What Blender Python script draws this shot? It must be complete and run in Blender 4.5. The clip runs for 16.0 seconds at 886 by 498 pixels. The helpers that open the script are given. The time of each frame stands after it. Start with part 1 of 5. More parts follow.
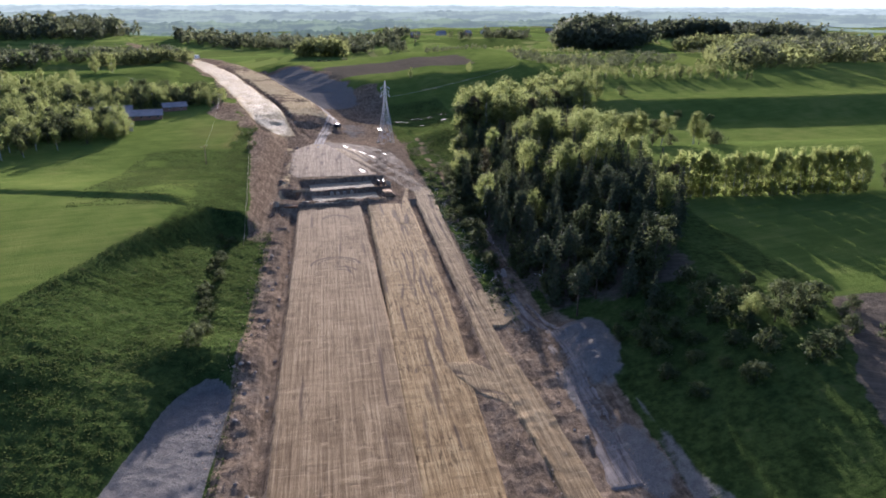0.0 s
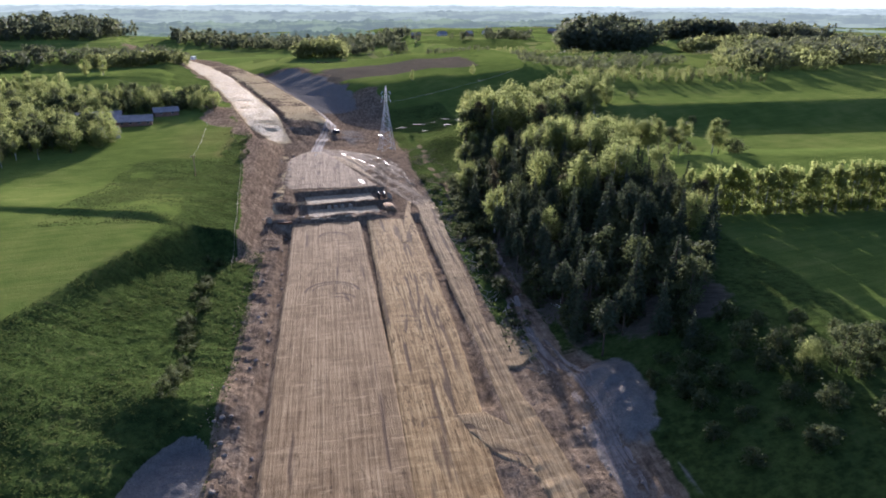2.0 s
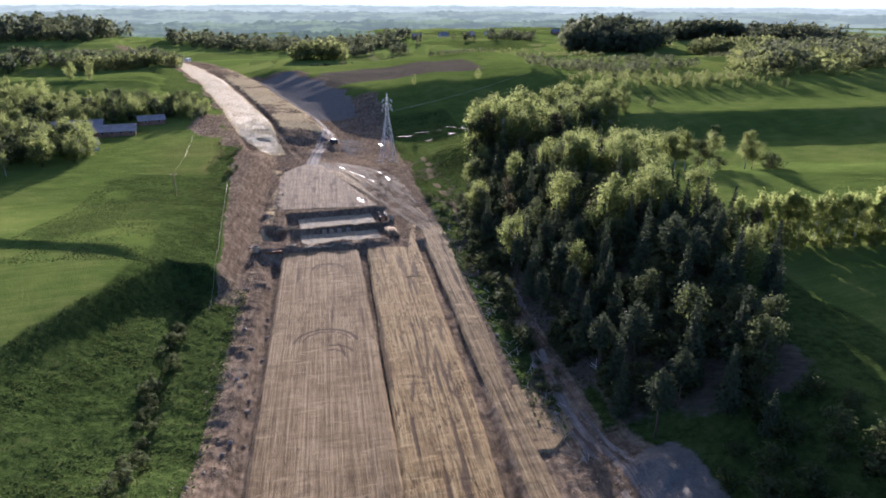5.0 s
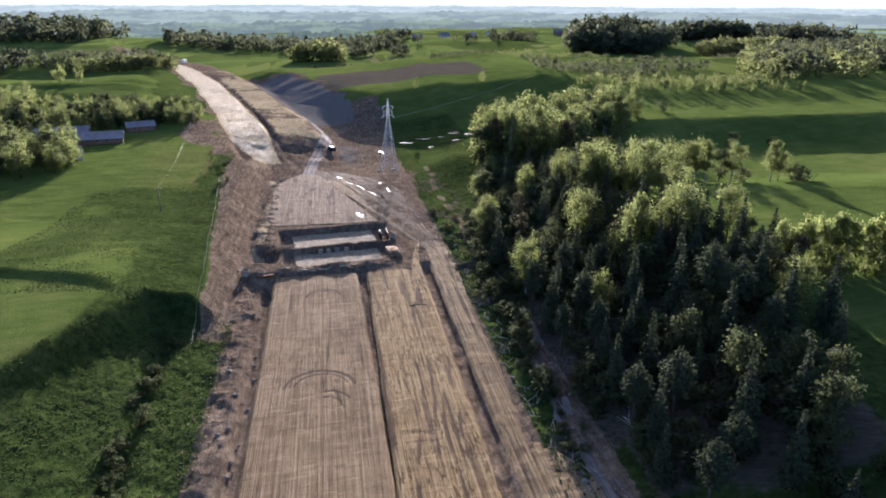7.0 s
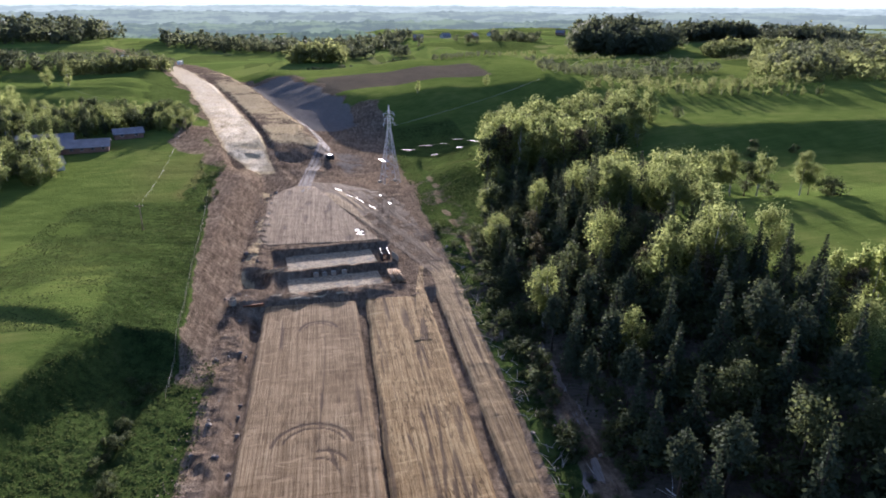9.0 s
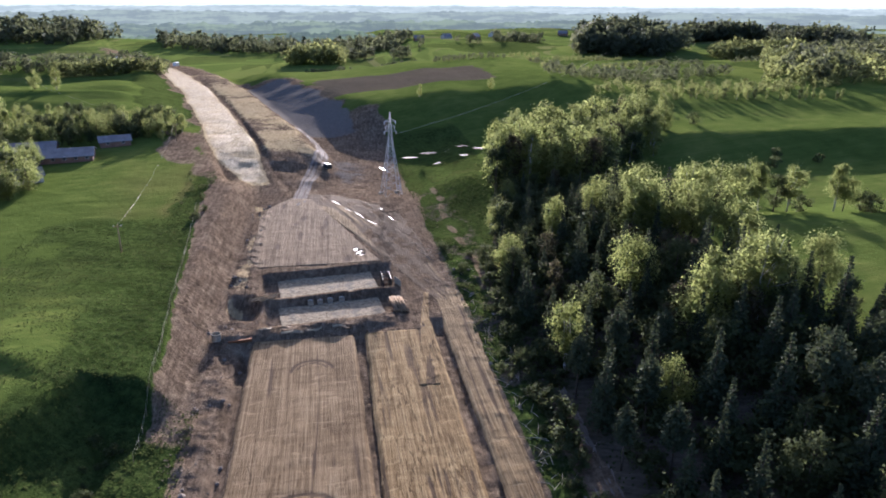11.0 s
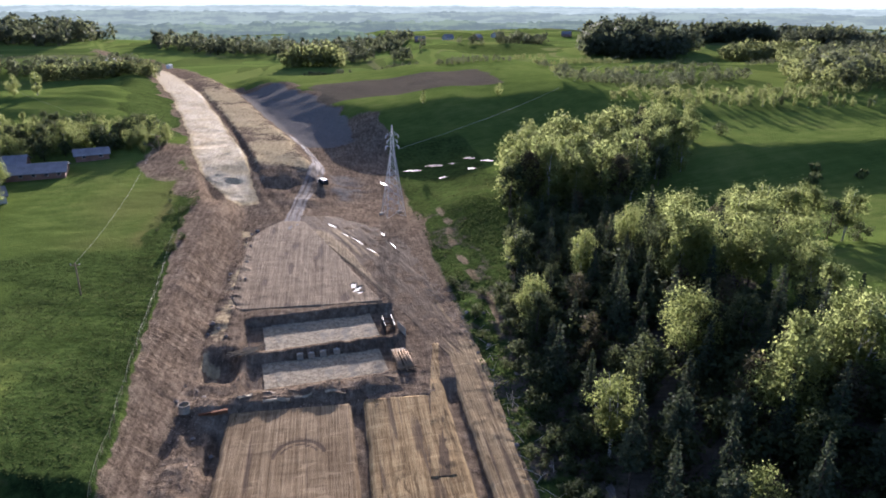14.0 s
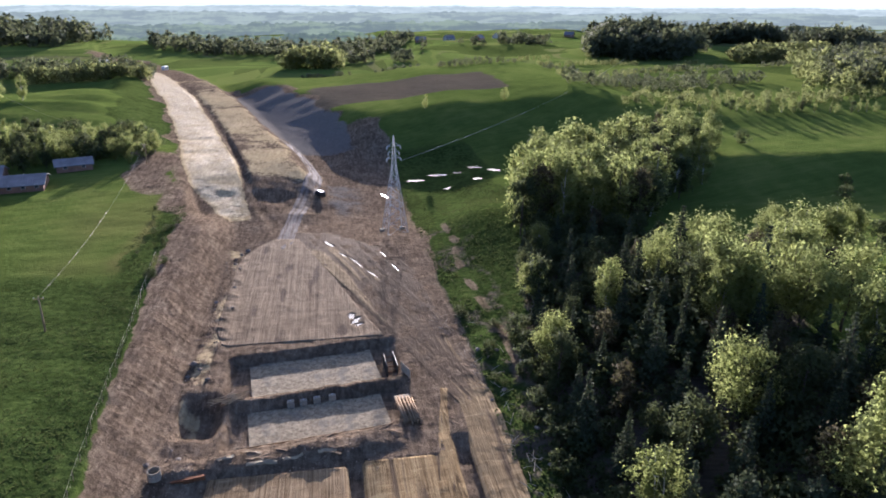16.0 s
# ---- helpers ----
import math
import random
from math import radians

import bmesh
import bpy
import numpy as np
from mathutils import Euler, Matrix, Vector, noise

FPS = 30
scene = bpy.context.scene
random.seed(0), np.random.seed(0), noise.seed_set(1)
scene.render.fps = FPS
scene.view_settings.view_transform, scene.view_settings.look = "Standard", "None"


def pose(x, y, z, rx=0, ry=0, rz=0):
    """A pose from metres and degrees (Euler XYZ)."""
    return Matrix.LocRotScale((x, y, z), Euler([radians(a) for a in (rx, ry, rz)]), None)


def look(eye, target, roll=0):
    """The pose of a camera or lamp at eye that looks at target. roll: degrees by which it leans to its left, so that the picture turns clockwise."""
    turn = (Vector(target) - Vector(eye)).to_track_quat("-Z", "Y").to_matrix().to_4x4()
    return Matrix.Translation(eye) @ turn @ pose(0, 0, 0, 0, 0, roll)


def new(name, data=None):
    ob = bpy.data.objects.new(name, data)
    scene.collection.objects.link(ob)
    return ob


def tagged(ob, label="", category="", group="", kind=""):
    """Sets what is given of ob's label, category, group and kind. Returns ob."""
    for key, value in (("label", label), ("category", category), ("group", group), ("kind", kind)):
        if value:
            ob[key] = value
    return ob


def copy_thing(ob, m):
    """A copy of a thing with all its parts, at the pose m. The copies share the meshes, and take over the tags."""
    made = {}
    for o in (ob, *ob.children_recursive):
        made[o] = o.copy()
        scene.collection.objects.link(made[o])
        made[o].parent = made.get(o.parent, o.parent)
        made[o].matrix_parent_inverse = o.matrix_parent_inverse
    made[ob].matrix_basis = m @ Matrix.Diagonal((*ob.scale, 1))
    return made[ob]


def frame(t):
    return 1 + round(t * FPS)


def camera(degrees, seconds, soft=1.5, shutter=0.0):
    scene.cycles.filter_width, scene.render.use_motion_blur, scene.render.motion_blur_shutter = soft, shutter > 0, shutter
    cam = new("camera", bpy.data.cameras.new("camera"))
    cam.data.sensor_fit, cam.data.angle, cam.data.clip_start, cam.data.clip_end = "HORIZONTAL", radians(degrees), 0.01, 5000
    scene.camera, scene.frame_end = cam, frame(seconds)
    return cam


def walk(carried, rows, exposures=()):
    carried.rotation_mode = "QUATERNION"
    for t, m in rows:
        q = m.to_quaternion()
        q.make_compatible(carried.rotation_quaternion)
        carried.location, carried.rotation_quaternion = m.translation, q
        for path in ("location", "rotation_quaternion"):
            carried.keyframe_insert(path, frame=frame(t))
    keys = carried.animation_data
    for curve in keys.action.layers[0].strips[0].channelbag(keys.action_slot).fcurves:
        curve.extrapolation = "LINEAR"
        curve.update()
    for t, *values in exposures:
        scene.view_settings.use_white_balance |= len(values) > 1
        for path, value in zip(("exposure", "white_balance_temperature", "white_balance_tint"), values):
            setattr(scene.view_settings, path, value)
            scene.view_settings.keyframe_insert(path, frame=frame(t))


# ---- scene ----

# ---- camera and walk ----
cam = camera(65.5, 16.0, 1.8)
TILT = pose(0, 0, 0, 0, 0, 0.3)
PATH = [(t, pose(-9.6 + 0.425 * t, 6.58 * t, 50.0 + 0.06 * t, 70.2, 0, -9.4) @ TILT) for t in (0, 4, 8, 12, 16)]
walk(cam, PATH, exposures=((0, 1.48, 5450, 22), (16, 1.48, 5450, 22)))

# ---- world and sun ----
SUN_ELEVATION, SUN_HEADING = 11.0, 7.0        # degrees; heading clockwise from +y
world = bpy.data.worlds.new("sky")
scene.world = world
world.use_nodes = True
wn = world.node_tree
wn.nodes.clear()
sky = wn.nodes.new("ShaderNodeTexSky")
sky.sky_type, sky.sun_disc = "NISHITA", False
sky.sun_elevation, sky.sun_rotation = radians(SUN_ELEVATION), radians(SUN_HEADING)
sky.air_density, sky.dust_density, sky.ozone_density = 0.6, 1.8, 1.2
bg = wn.nodes.new("ShaderNodeBackground")
bg.inputs["Strength"].default_value = 0.098
out = wn.nodes.new("ShaderNodeOutputWorld")
wn.links.new(sky.outputs[0], bg.inputs[0])
wn.links.new(bg.outputs[0], out.inputs[0])

sun_data = bpy.data.lights.new("sun", "SUN")
sun_data.energy, sun_data.angle, sun_data.color = 5.0, radians(0.6), (1.0, 0.87, 0.70)
sun = new("sun", sun_data)
se, sh = radians(SUN_ELEVATION), radians(SUN_HEADING)
SUN_WAY = Vector((math.sin(sh) * math.cos(se), math.cos(sh) * math.cos(se), math.sin(se)))
sun.matrix_world = look(SUN_WAY * 600, (0, 0, 0))


# ---- materials ----
class Nodes:
    """A node material, built line by line."""

    def __init__(self, name):
        self.mat = bpy.data.materials.new(name)
        self.mat.use_nodes = True
        self.tree = self.mat.node_tree
        self.tree.nodes.clear()
        self.output = self.tree.nodes.new("ShaderNodeOutputMaterial")

    def node(self, kind, **given):
        n = self.tree.nodes.new("ShaderNode" + kind)
        for key, value in given.items():
            setattr(n, key, value)
        return n

    def put(self, socket, value):
        if isinstance(value, bpy.types.NodeSocket):
            self.tree.links.new(value, socket)
        elif isinstance(value, tuple) and len(value) == 3 and socket.type == "RGBA":
            socket.default_value = (*value, 1)
        else:
            socket.default_value = value

    def place(self, scale=(1, 1, 1), turn=0.0, source="Object"):
        co = self.node("TexCoord").outputs[source]
        m = self.node("Mapping", vector_type="TEXTURE")
        self.put(m.inputs["Vector"], co)
        m.inputs["Scale"].default_value = tuple(1 / k for k in scale)
        m.inputs["Rotation"].default_value = (0, 0, turn)
        return m.outputs[0]

    def noise(self, scale, detail=4.0, rough=0.55, vector=None, warp=0.0):
        n = self.node("TexNoise")
        if vector is not None:
            self.put(n.inputs["Vector"], vector)
        self.put(n.inputs["Scale"], scale)
        self.put(n.inputs["Detail"], detail)
        self.put(n.inputs["Roughness"], rough)
        self.put(n.inputs["Distortion"], warp)
        return n.outputs[0]

    def ramp(self, fac, stops):
        r = self.node("ValToRGB")
        while len(r.color_ramp.elements) < len(stops):
            r.color_ramp.elements.new(0.5)
        for e, (p, c) in zip(r.color_ramp.elements, stops):
            e.position, e.color = p, (*c, 1)
        self.put(r.inputs[0], fac)
        return r.outputs[0]

    def step(self, value, low, high):
        n = self.node("MapRange", interpolation_type="SMOOTHSTEP")
        self.put(n.inputs["Value"], value)
        self.put(n.inputs["From Min"], low)
        self.put(n.inputs["From Max"], high)
        return n.outputs[0]

    def mix(self, fac, a, b, mode="MIX"):
        n = self.node("Mix", data_type="RGBA", blend_type=mode)
        self.put(n.inputs[0], fac)
        self.put(n.inputs[6], a)
        self.put(n.inputs[7], b)
        return n.outputs[2]

    def math(self, op, a, b=0.0):
        n = self.node("Math", operation=op)
        self.put(n.inputs[0], a)
        self.put(n.inputs[1], b)
        return n.outputs[0]

    def bump(self, height, strength, distance, before=None):
        n = self.node("Bump")
        self.put(n.inputs["Height"], height)
        self.put(n.inputs["Strength"], strength)
        self.put(n.inputs["Distance"], distance)
        if before is not None:
            self.put(n.inputs["Normal"], before)
        return n.outputs[0]

    def finish(self, color, rough=0.9, normal=None, **more):
        b = self.node("BsdfPrincipled")
        self.put(b.inputs["Base Color"], color)
        self.put(b.inputs["Roughness"], rough)
        if normal is not None:
            self.put(b.inputs["Normal"], normal)
        for key, value in more.items():
            self.put(b.inputs[key.replace("_", " ")], value)
        self.tree.links.new(b.outputs[0], self.output.inputs[0])
        return self.mat


def plain(name, color, rough=0.7, vary=0.25, scale=3.0, metal=0.0, relief=0.02):
    """A surface of one paint or stuff, with grain and dirt at two scales."""
    n = Nodes(name)
    p = n.place()
    fine, wide = n.noise(scale * 6, 5, 0.6, p), n.noise(scale * 0.5, 3, 0.5, p)
    dark = tuple(c * (1 - vary) for c in color)
    light = tuple(min(1, c * (1 + vary)) for c in color)
    c = n.mix(n.step(n.math("ADD", n.math("MULTIPLY", fine, 0.5), n.math("MULTIPLY", wide, 0.5)), 0.35, 0.65), dark, light)
    return n.finish(c, rough, n.bump(fine, 0.4, relief), Metallic=metal, Specular_IOR_Level=0.5 if rough < 0.65 else 0.1)


def ground_material():
    n = Nodes("ground_cover")
    p = n.place()
    za = n.node("Attribute", attribute_name="zone_a").outputs["Color"]
    zb = n.node("Attribute", attribute_name="zone_b").outputs["Color"]
    sa, sb = n.node("SeparateColor"), n.node("SeparateColor")
    n.put(sa.inputs[0], za)
    n.put(sb.inputs[0], zb)
    soil, rough_grass, sand = sa.outputs[0], sa.outputs[1], sa.outputs[2]
    plough, gravel, dry_and_flare = sb.outputs[0], sb.outputs[1], sb.outputs[2]
    wide, mid, fine, tiny = n.noise(0.02, 3, 0.5, p), n.noise(0.16, 5, 0.6, p), n.noise(0.9, 6, 0.65, p), n.noise(5.0, 5, 0.7, p)
    edge = n.math("MULTIPLY", n.math("SUBTRACT", n.math("ADD", n.math("MULTIPLY", mid, 0.5), n.math("MULTIPLY", fine, 0.5)), 0.5), 1.1)

    def cover(mask):
        return n.step(n.math("ADD", mask, edge), 0.38, 0.62)

    # mown field grass, with drill lines
    lines = n.noise(1.0, 4, 0.65, n.place((0.05, 0.9, 1), 0.25))
    field = n.ramp(n.math("ADD", n.math("MULTIPLY", wide, 0.35), n.math("MULTIPLY", n.math("ADD", mid, lines), 0.325)),
                   [(0.33, (0.030, 0.055, 0.013)), (0.5, (0.071, 0.104, 0.025)), (0.66, (0.145, 0.155, 0.046))])
    field = n.mix(n.math("MULTIPLY", n.step(tiny, 0.35, 0.7), 0.5), field, (0.095, 0.128, 0.028))
    field = n.mix(n.math("MULTIPLY", dry_and_flare, 0.8), field, (0.15, 0.115, 0.05))
    # far fields, each with a crop of its own
    cells = n.node("TexVoronoi", feature="F1")
    n.put(cells.inputs["Vector"], n.place((0.0045, 0.011, 1), 0.3))
    n.put(cells.inputs["Scale"], 1.0)
    crop = n.node("SeparateColor")
    n.put(crop.inputs[0], cells.outputs["Color"])
    crops = n.ramp(crop.outputs[0], [(0.1, (0.030, 0.050, 0.018)), (0.35, (0.060, 0.098, 0.026)), (0.6, (0.085, 0.135, 0.032)), (0.8, (0.125, 0.150, 0.045)), (0.95, (0.13, 0.115, 0.070))])
    crops = n.mix(0.35, crops, field)
    axes = n.node("SeparateXYZ")
    n.put(axes.inputs[0], p)
    field = n.mix(n.step(axes.outputs[1], 540, 600), field, crops)
    # rough weeds
    weeds = n.ramp(n.math("ADD", n.math("MULTIPLY", fine, 0.6), n.math("MULTIPLY", mid, 0.4)),
                   [(0.34, (0.011, 0.018, 0.007)), (0.46, (0.026, 0.044, 0.013)), (0.57, (0.050, 0.076, 0.021)), (0.70, (0.090, 0.084, 0.036))])
    c = n.mix(cover(rough_grass), field, weeds)
    # ploughed earth
    furrow = n.noise(1.0, 3, 0.6, n.place((2.2, 0.06, 1), 0.9))
    earth = n.ramp(n.math("ADD", n.math("MULTIPLY", furrow, 0.6), n.math("MULTIPLY", fine, 0.4)),
                   [(0.3, (0.056, 0.047, 0.036)), (0.55, (0.112, 0.094, 0.072)), (0.75, (0.185, 0.152, 0.114))])
    c = n.mix(cover(plough), c, earth)
    # dug soil
    streak = n.noise(1.0, 5, 0.65, n.place((1.6, 0.22, 1)))
    dirt = n.ramp(n.math("ADD", n.math("MULTIPLY", n.math("ADD", fine, streak), 0.3), n.math("MULTIPLY", n.math("ADD", mid, tiny), 0.2)),
                  [(0.36, (0.036, 0.028, 0.021)), (0.46, (0.115, 0.086, 0.06)), (0.55, (0.215, 0.163, 0.114)), (0.66, (0.41, 0.33, 0.235))])
    c = n.mix(cover(soil), c, dirt)
    pale = n.ramp(n.math("ADD", n.math("MULTIPLY", fine, 0.5), n.math("MULTIPLY", streak, 0.5)),
                  [(0.3, (0.23, 0.18, 0.115)), (0.5, (0.41, 0.325, 0.19)), (0.7, (0.57, 0.465, 0.285))])
    c = n.mix(cover(sand), c, pale)
    grey = n.ramp(n.math("ADD", n.math("MULTIPLY", fine, 0.4), n.math("MULTIPLY", tiny, 0.6)),
                  [(0.3, (0.095, 0.087, 0.080)), (0.5, (0.160, 0.148, 0.135)), (0.7, (0.24, 0.222, 0.20))])
    c = n.mix(n.step(n.math("ADD", gravel, n.math("MULTIPLY", edge, 0.5)), 0.42, 0.58), c, grey)
    bare = n.math("MAXIMUM", n.math("MAXIMUM", soil, sand), n.math("MAXIMUM", gravel, plough))
    nm = n.bump(fine, n.math("ADD", 0.4, n.math("MULTIPLY", n.math("MAXIMUM", rough_grass, bare), 0.4)), 0.5)
    nm = n.bump(tiny, 0.8, 0.14, nm)
    wet = n.math("MULTIPLY", n.step(sand, 0.7, 0.9), n.step(mid, 0.3, 0.6))
    turf = n.math("SUBTRACT", 1.0, n.math("MINIMUM", bare, 1.0))
    return n.finish(c, n.math("SUBTRACT", 0.97, n.math("MULTIPLY", wet, 0.3)), nm, Specular_IOR_Level=n.math("MULTIPLY", wet, 0.06),
                    Sheen_Weight=n.math("MULTIPLY", turf, 0.07), Sheen_Roughness=0.6, Sheen_Tint=(0.55, 0.68, 0.16))


def graded_material(name, dark, mid_c, light, across=2.6, turn=0.0, marks=0.5, dashes=0.0):
    """Graded subsoil with wheel tracks that run along the road."""
    n = Nodes(name)
    p = n.place()
    lane = n.noise(1.0, 5, 0.65, n.place((across, 0.035, 1), turn))
    thin = n.noise(1.0, 5, 0.7, n.place((across * 1.7, 0.28, 1), turn))
    bars = n.noise(1.0, 4, 0.6, n.place((0.22, 0.7, 1), 0.06))
    patch, tiny = n.noise(0.12, 5, 0.6, p), n.noise(4.0, 5, 0.7, p)
    v = n.math("ADD", n.math("MULTIPLY", lane, 0.34), n.math("ADD", n.math("MULTIPLY", thin, 0.22), n.math("MULTIPLY", bars, 0.13)))
    v = n.math("ADD", v, n.math("ADD", n.math("MULTIPLY", patch, 0.18), n.math("MULTIPLY", tiny, 0.10)))
    c = n.ramp(v, [(0.39, dark), (0.485, mid_c), (0.585, light)])
    # torn-up dark marks left by tracked machines
    tear = n.noise(1.0, 4, 0.6, n.place((1.5, 0.26, 1), turn), 0.4)
    hatch = n.noise(1.0, 4, 0.6, n.place((0.45, 2.2, 1), turn + 0.1))
    where = n.step(n.noise(0.05, 3, 0.5, p), 0.42, 0.6)
    dark_marks = n.math("ADD", n.math("MULTIPLY", n.step(tear, 0.55, 0.68), where), n.math("MULTIPLY", n.step(hatch, 0.60, 0.72), 0.45))
    c = n.mix(n.math("MULTIPLY", n.math("MINIMUM", dark_marks, 1.0), marks), c, tuple(k * 0.55 for k in dark))
    # narrow tread lines, pale ridges beside dark grooves, and short scraper ripples across them
    tread = n.noise(1.0, 2, 0.5, n.place((across * 2.6, 0.05, 1), turn), 0.25)
    groove = n.math("MULTIPLY", n.step(tread, 0.57, 0.64), n.step(patch, 0.35, 0.55))
    c = n.mix(n.math("MULTIPLY", groove, 0.6), c, tuple(k * 1.05 for k in dark))
    c = n.mix(n.math("MULTIPLY", n.math("SUBTRACT", 1.0, n.step(tread, 0.36, 0.43)), 0.3), c, tuple(k * 1.12 for k in light))
    ripple = n.noise(1.0, 2, 0.5, n.place((0.30, 1.15, 1), turn + 0.08), 0.7)
    c = n.mix(n.math("MULTIPLY", n.step(ripple, 0.60, 0.68), 0.35), c, dark)
    c = n.mix(n.math("MULTIPLY", n.math("SUBTRACT", 1.0, n.step(ripple, 0.31, 0.39)), 0.4), c, tuple(k * 1.1 for k in light))
    if dashes:
        dash = n.noise(1.0, 3, 0.55, n.place((2.4, 0.42, 1), turn + 0.03), 0.9)
        area = n.step(n.noise(0.07, 2, 0.5, p), 0.40, 0.58)
        c = n.mix(n.math("MULTIPLY", n.math("MULTIPLY", n.step(dash, 0.545, 0.61), area), dashes), c, tuple(k * 0.62 for k in dark))
    rut = n.node("Attribute", attribute_name="rut").outputs["Fac"]
    c = n.mix(n.math("MULTIPLY", n.step(n.math("ADD", rut, n.math("MULTIPLY", n.math("SUBTRACT", tiny, 0.5), 0.5)), 0.2, 0.65), 0.8), c, (0.075, 0.052, 0.038))
    h = n.math("ADD", n.math("MULTIPLY", thin, 0.6), n.math("ADD", n.math("MULTIPLY", bars, 0.3), n.math("MULTIPLY", lane, 0.7)))
    nm = n.bump(ripple, 0.6, 0.10, n.bump(tiny, 0.5, 0.06, n.bump(h, 0.9, 0.2)))
    return n.finish(c, 0.95, nm, Specular_IOR_Level=0.04)


def leaf_material(name, dark, light, glow=0.5):
    """Thin leaves: part of the light goes through them."""
    n = Nodes(name)
    info = n.node("ObjectInfo").outputs["Random"]
    isl = n.node("NewGeometry").outputs["Random Per Island"]
    clump = n.noise(0.6, 2, 0.5, n.place())
    f = n.math("ADD", n.math("MULTIPLY", isl, 0.10), n.math("ADD", n.math("MULTIPLY", info, 0.5), n.math("MULTIPLY", clump, 0.36)))
    c = n.mix(f, dark, light)
    d, tr, m = n.node("BsdfPrincipled"), n.node("BsdfTranslucent"), n.node("MixShader")
    n.put(d.inputs["Base Color"], c)
    n.put(d.inputs["Roughness"], 0.8)
    n.put(d.inputs["Specular IOR Level"], 0.08)
    n.put(tr.inputs[0], n.mix(glow * glow, c, (0.50, 0.54, 0.19), "MIX"))
    n.put(m.inputs[0], glow)
    n.tree.links.new(d.outputs[0], m.inputs[1])
    n.tree.links.new(tr.outputs[0], m.inputs[2])
    n.tree.links.new(m.outputs[0], n.output.inputs[0])
    return n.mat


def bark_material(name, dark, light):
    n = Nodes(name)
    p = n.place((1, 1, 0.25))
    rings = n.noise(9.0, 5, 0.7, p)
    c = n.ramp(rings, [(0.35, dark), (0.62, light)])
    return n.finish(c, 0.9, n.bump(rings, 0.6, 0.03))


def water_material():
    n = Nodes("puddle_water")
    w = n.noise(3.0, 3, 0.5, n.place())
    return n.finish((0.06, 0.055, 0.045), 0.19, n.bump(w, 0.15, 0.03), Specular_IOR_Level=0.7)


def blinding_material():
    """Rough lean concrete, smeared with tan soil and damp patches."""
    n = Nodes("blinding_concrete")
    p = n.place()
    wide, mid, fine = n.noise(0.35, 4, 0.6, p), n.noise(1.6, 5, 0.65, p, 0.5), n.noise(9.0, 5, 0.7, p)
    c = n.ramp(n.math("ADD", n.math("MULTIPLY", mid, 0.6), n.math("MULTIPLY", fine, 0.4)), [(0.36, (0.12, 0.096, 0.066)), (0.5, (0.29, 0.238, 0.16)), (0.64, (0.45, 0.38, 0.265))])
    c = n.mix(n.math("MULTIPLY", n.step(wide, 0.5, 0.66), 0.6), c, (0.135, 0.128, 0.115))
    return n.finish(c, 0.92, n.bump(fine, 0.5, 0.05, n.bump(mid, 0.6, 0.12)), Specular_IOR_Level=0.08)


GROUND = ground_material()
ROAD_A = graded_material("graded_sand", (0.108, 0.072, 0.039), (0.252, 0.178, 0.100), (0.425, 0.318, 0.190), marks=0.75)
ROAD_B = graded_material("graded_loam", (0.112, 0.070, 0.033), (0.30, 0.207, 0.102), (0.47, 0.352, 0.185), 2.1, 0.0, 0.7, 0.75)
HAUL = graded_material("haul_road_soil", (0.112, 0.076, 0.040), (0.26, 0.187, 0.102), (0.41, 0.315, 0.185), 3.4, marks=0.8)
# grey of the valley track; beside the wood it also stands in for shade
TRACK = graded_material("grey_shaded_track_soil", (0.10, 0.085, 0.075), (0.20, 0.172, 0.15), (0.30, 0.26, 0.23), 3.0, marks=0.5)
BED = graded_material("raw_roadbed", (0.11, 0.078, 0.05), (0.215, 0.158, 0.10), (0.32, 0.245, 0.162), 1.6, marks=0.45)
LEAF_SPRING = leaf_material("spring_leaves", (0.085, 0.12, 0.04), (0.235, 0.275, 0.10), 0.7)
LEAF_YOUNG = leaf_material("young_birch_leaves", (0.12, 0.165, 0.05), (0.25, 0.30, 0.10), 0.78)
LEAF_DEEP = leaf_material("deep_green_leaves", (0.038, 0.055, 0.026), (0.10, 0.122, 0.055), 0.42)
LEAF_RED = leaf_material("budding_leaves", (0.06, 0.048, 0.03), (0.13, 0.115, 0.065), 0.35)
NEEDLES = leaf_material("needles", (0.030, 0.044, 0.026), (0.075, 0.092, 0.052), 0.25)
LEAF_FAR = leaf_material("far_leaves", (0.085, 0.105, 0.045), (0.22, 0.23, 0.10), 0.62)
# distance haze put into the colour: paler than the near dark leaves
LEAF_FARD = leaf_material("far_dark_hazed_leaves", (0.055, 0.070, 0.050), (0.12, 0.13, 0.085), 0.45)
WEED = leaf_material("weed_blades", (0.025, 0.042, 0.013), (0.066, 0.092, 0.028), 0.35)
BARK = bark_material("brown_bark", (0.035, 0.026, 0.02), (0.12, 0.09, 0.065))
BIRCH_BARK = bark_material("birch_bark", (0.10, 0.09, 0.08), (0.62, 0.60, 0.55))
WATER = water_material()
BLINDING = blinding_material()
CONCRETE = plain("pale_concrete", (0.33, 0.29, 0.225), 0.9, 0.32, 0.7, 0, 0.03)
STEEL = plain("galvanised_steel", (0.66, 0.67, 0.68), 0.3, 0.12, 2.0, 0.35, 0.004)
TIMBER = plain("weathered_timber", (0.30, 0.21, 0.13), 0.85, 0.3, 3.0)
WIRE = plain("bright_wire", (0.45, 0.42, 0.36), 0.5, 0.1, 2.0, 0.2, 0.002)


# ---- numbers and meshes ----
def ss(a, b, v):
    t = np.clip((v - a) / (b - a), 0, 1)
    return t * t * (3 - 2 * t)


LATTICE = np.random.RandomState(7).rand(256, 256)


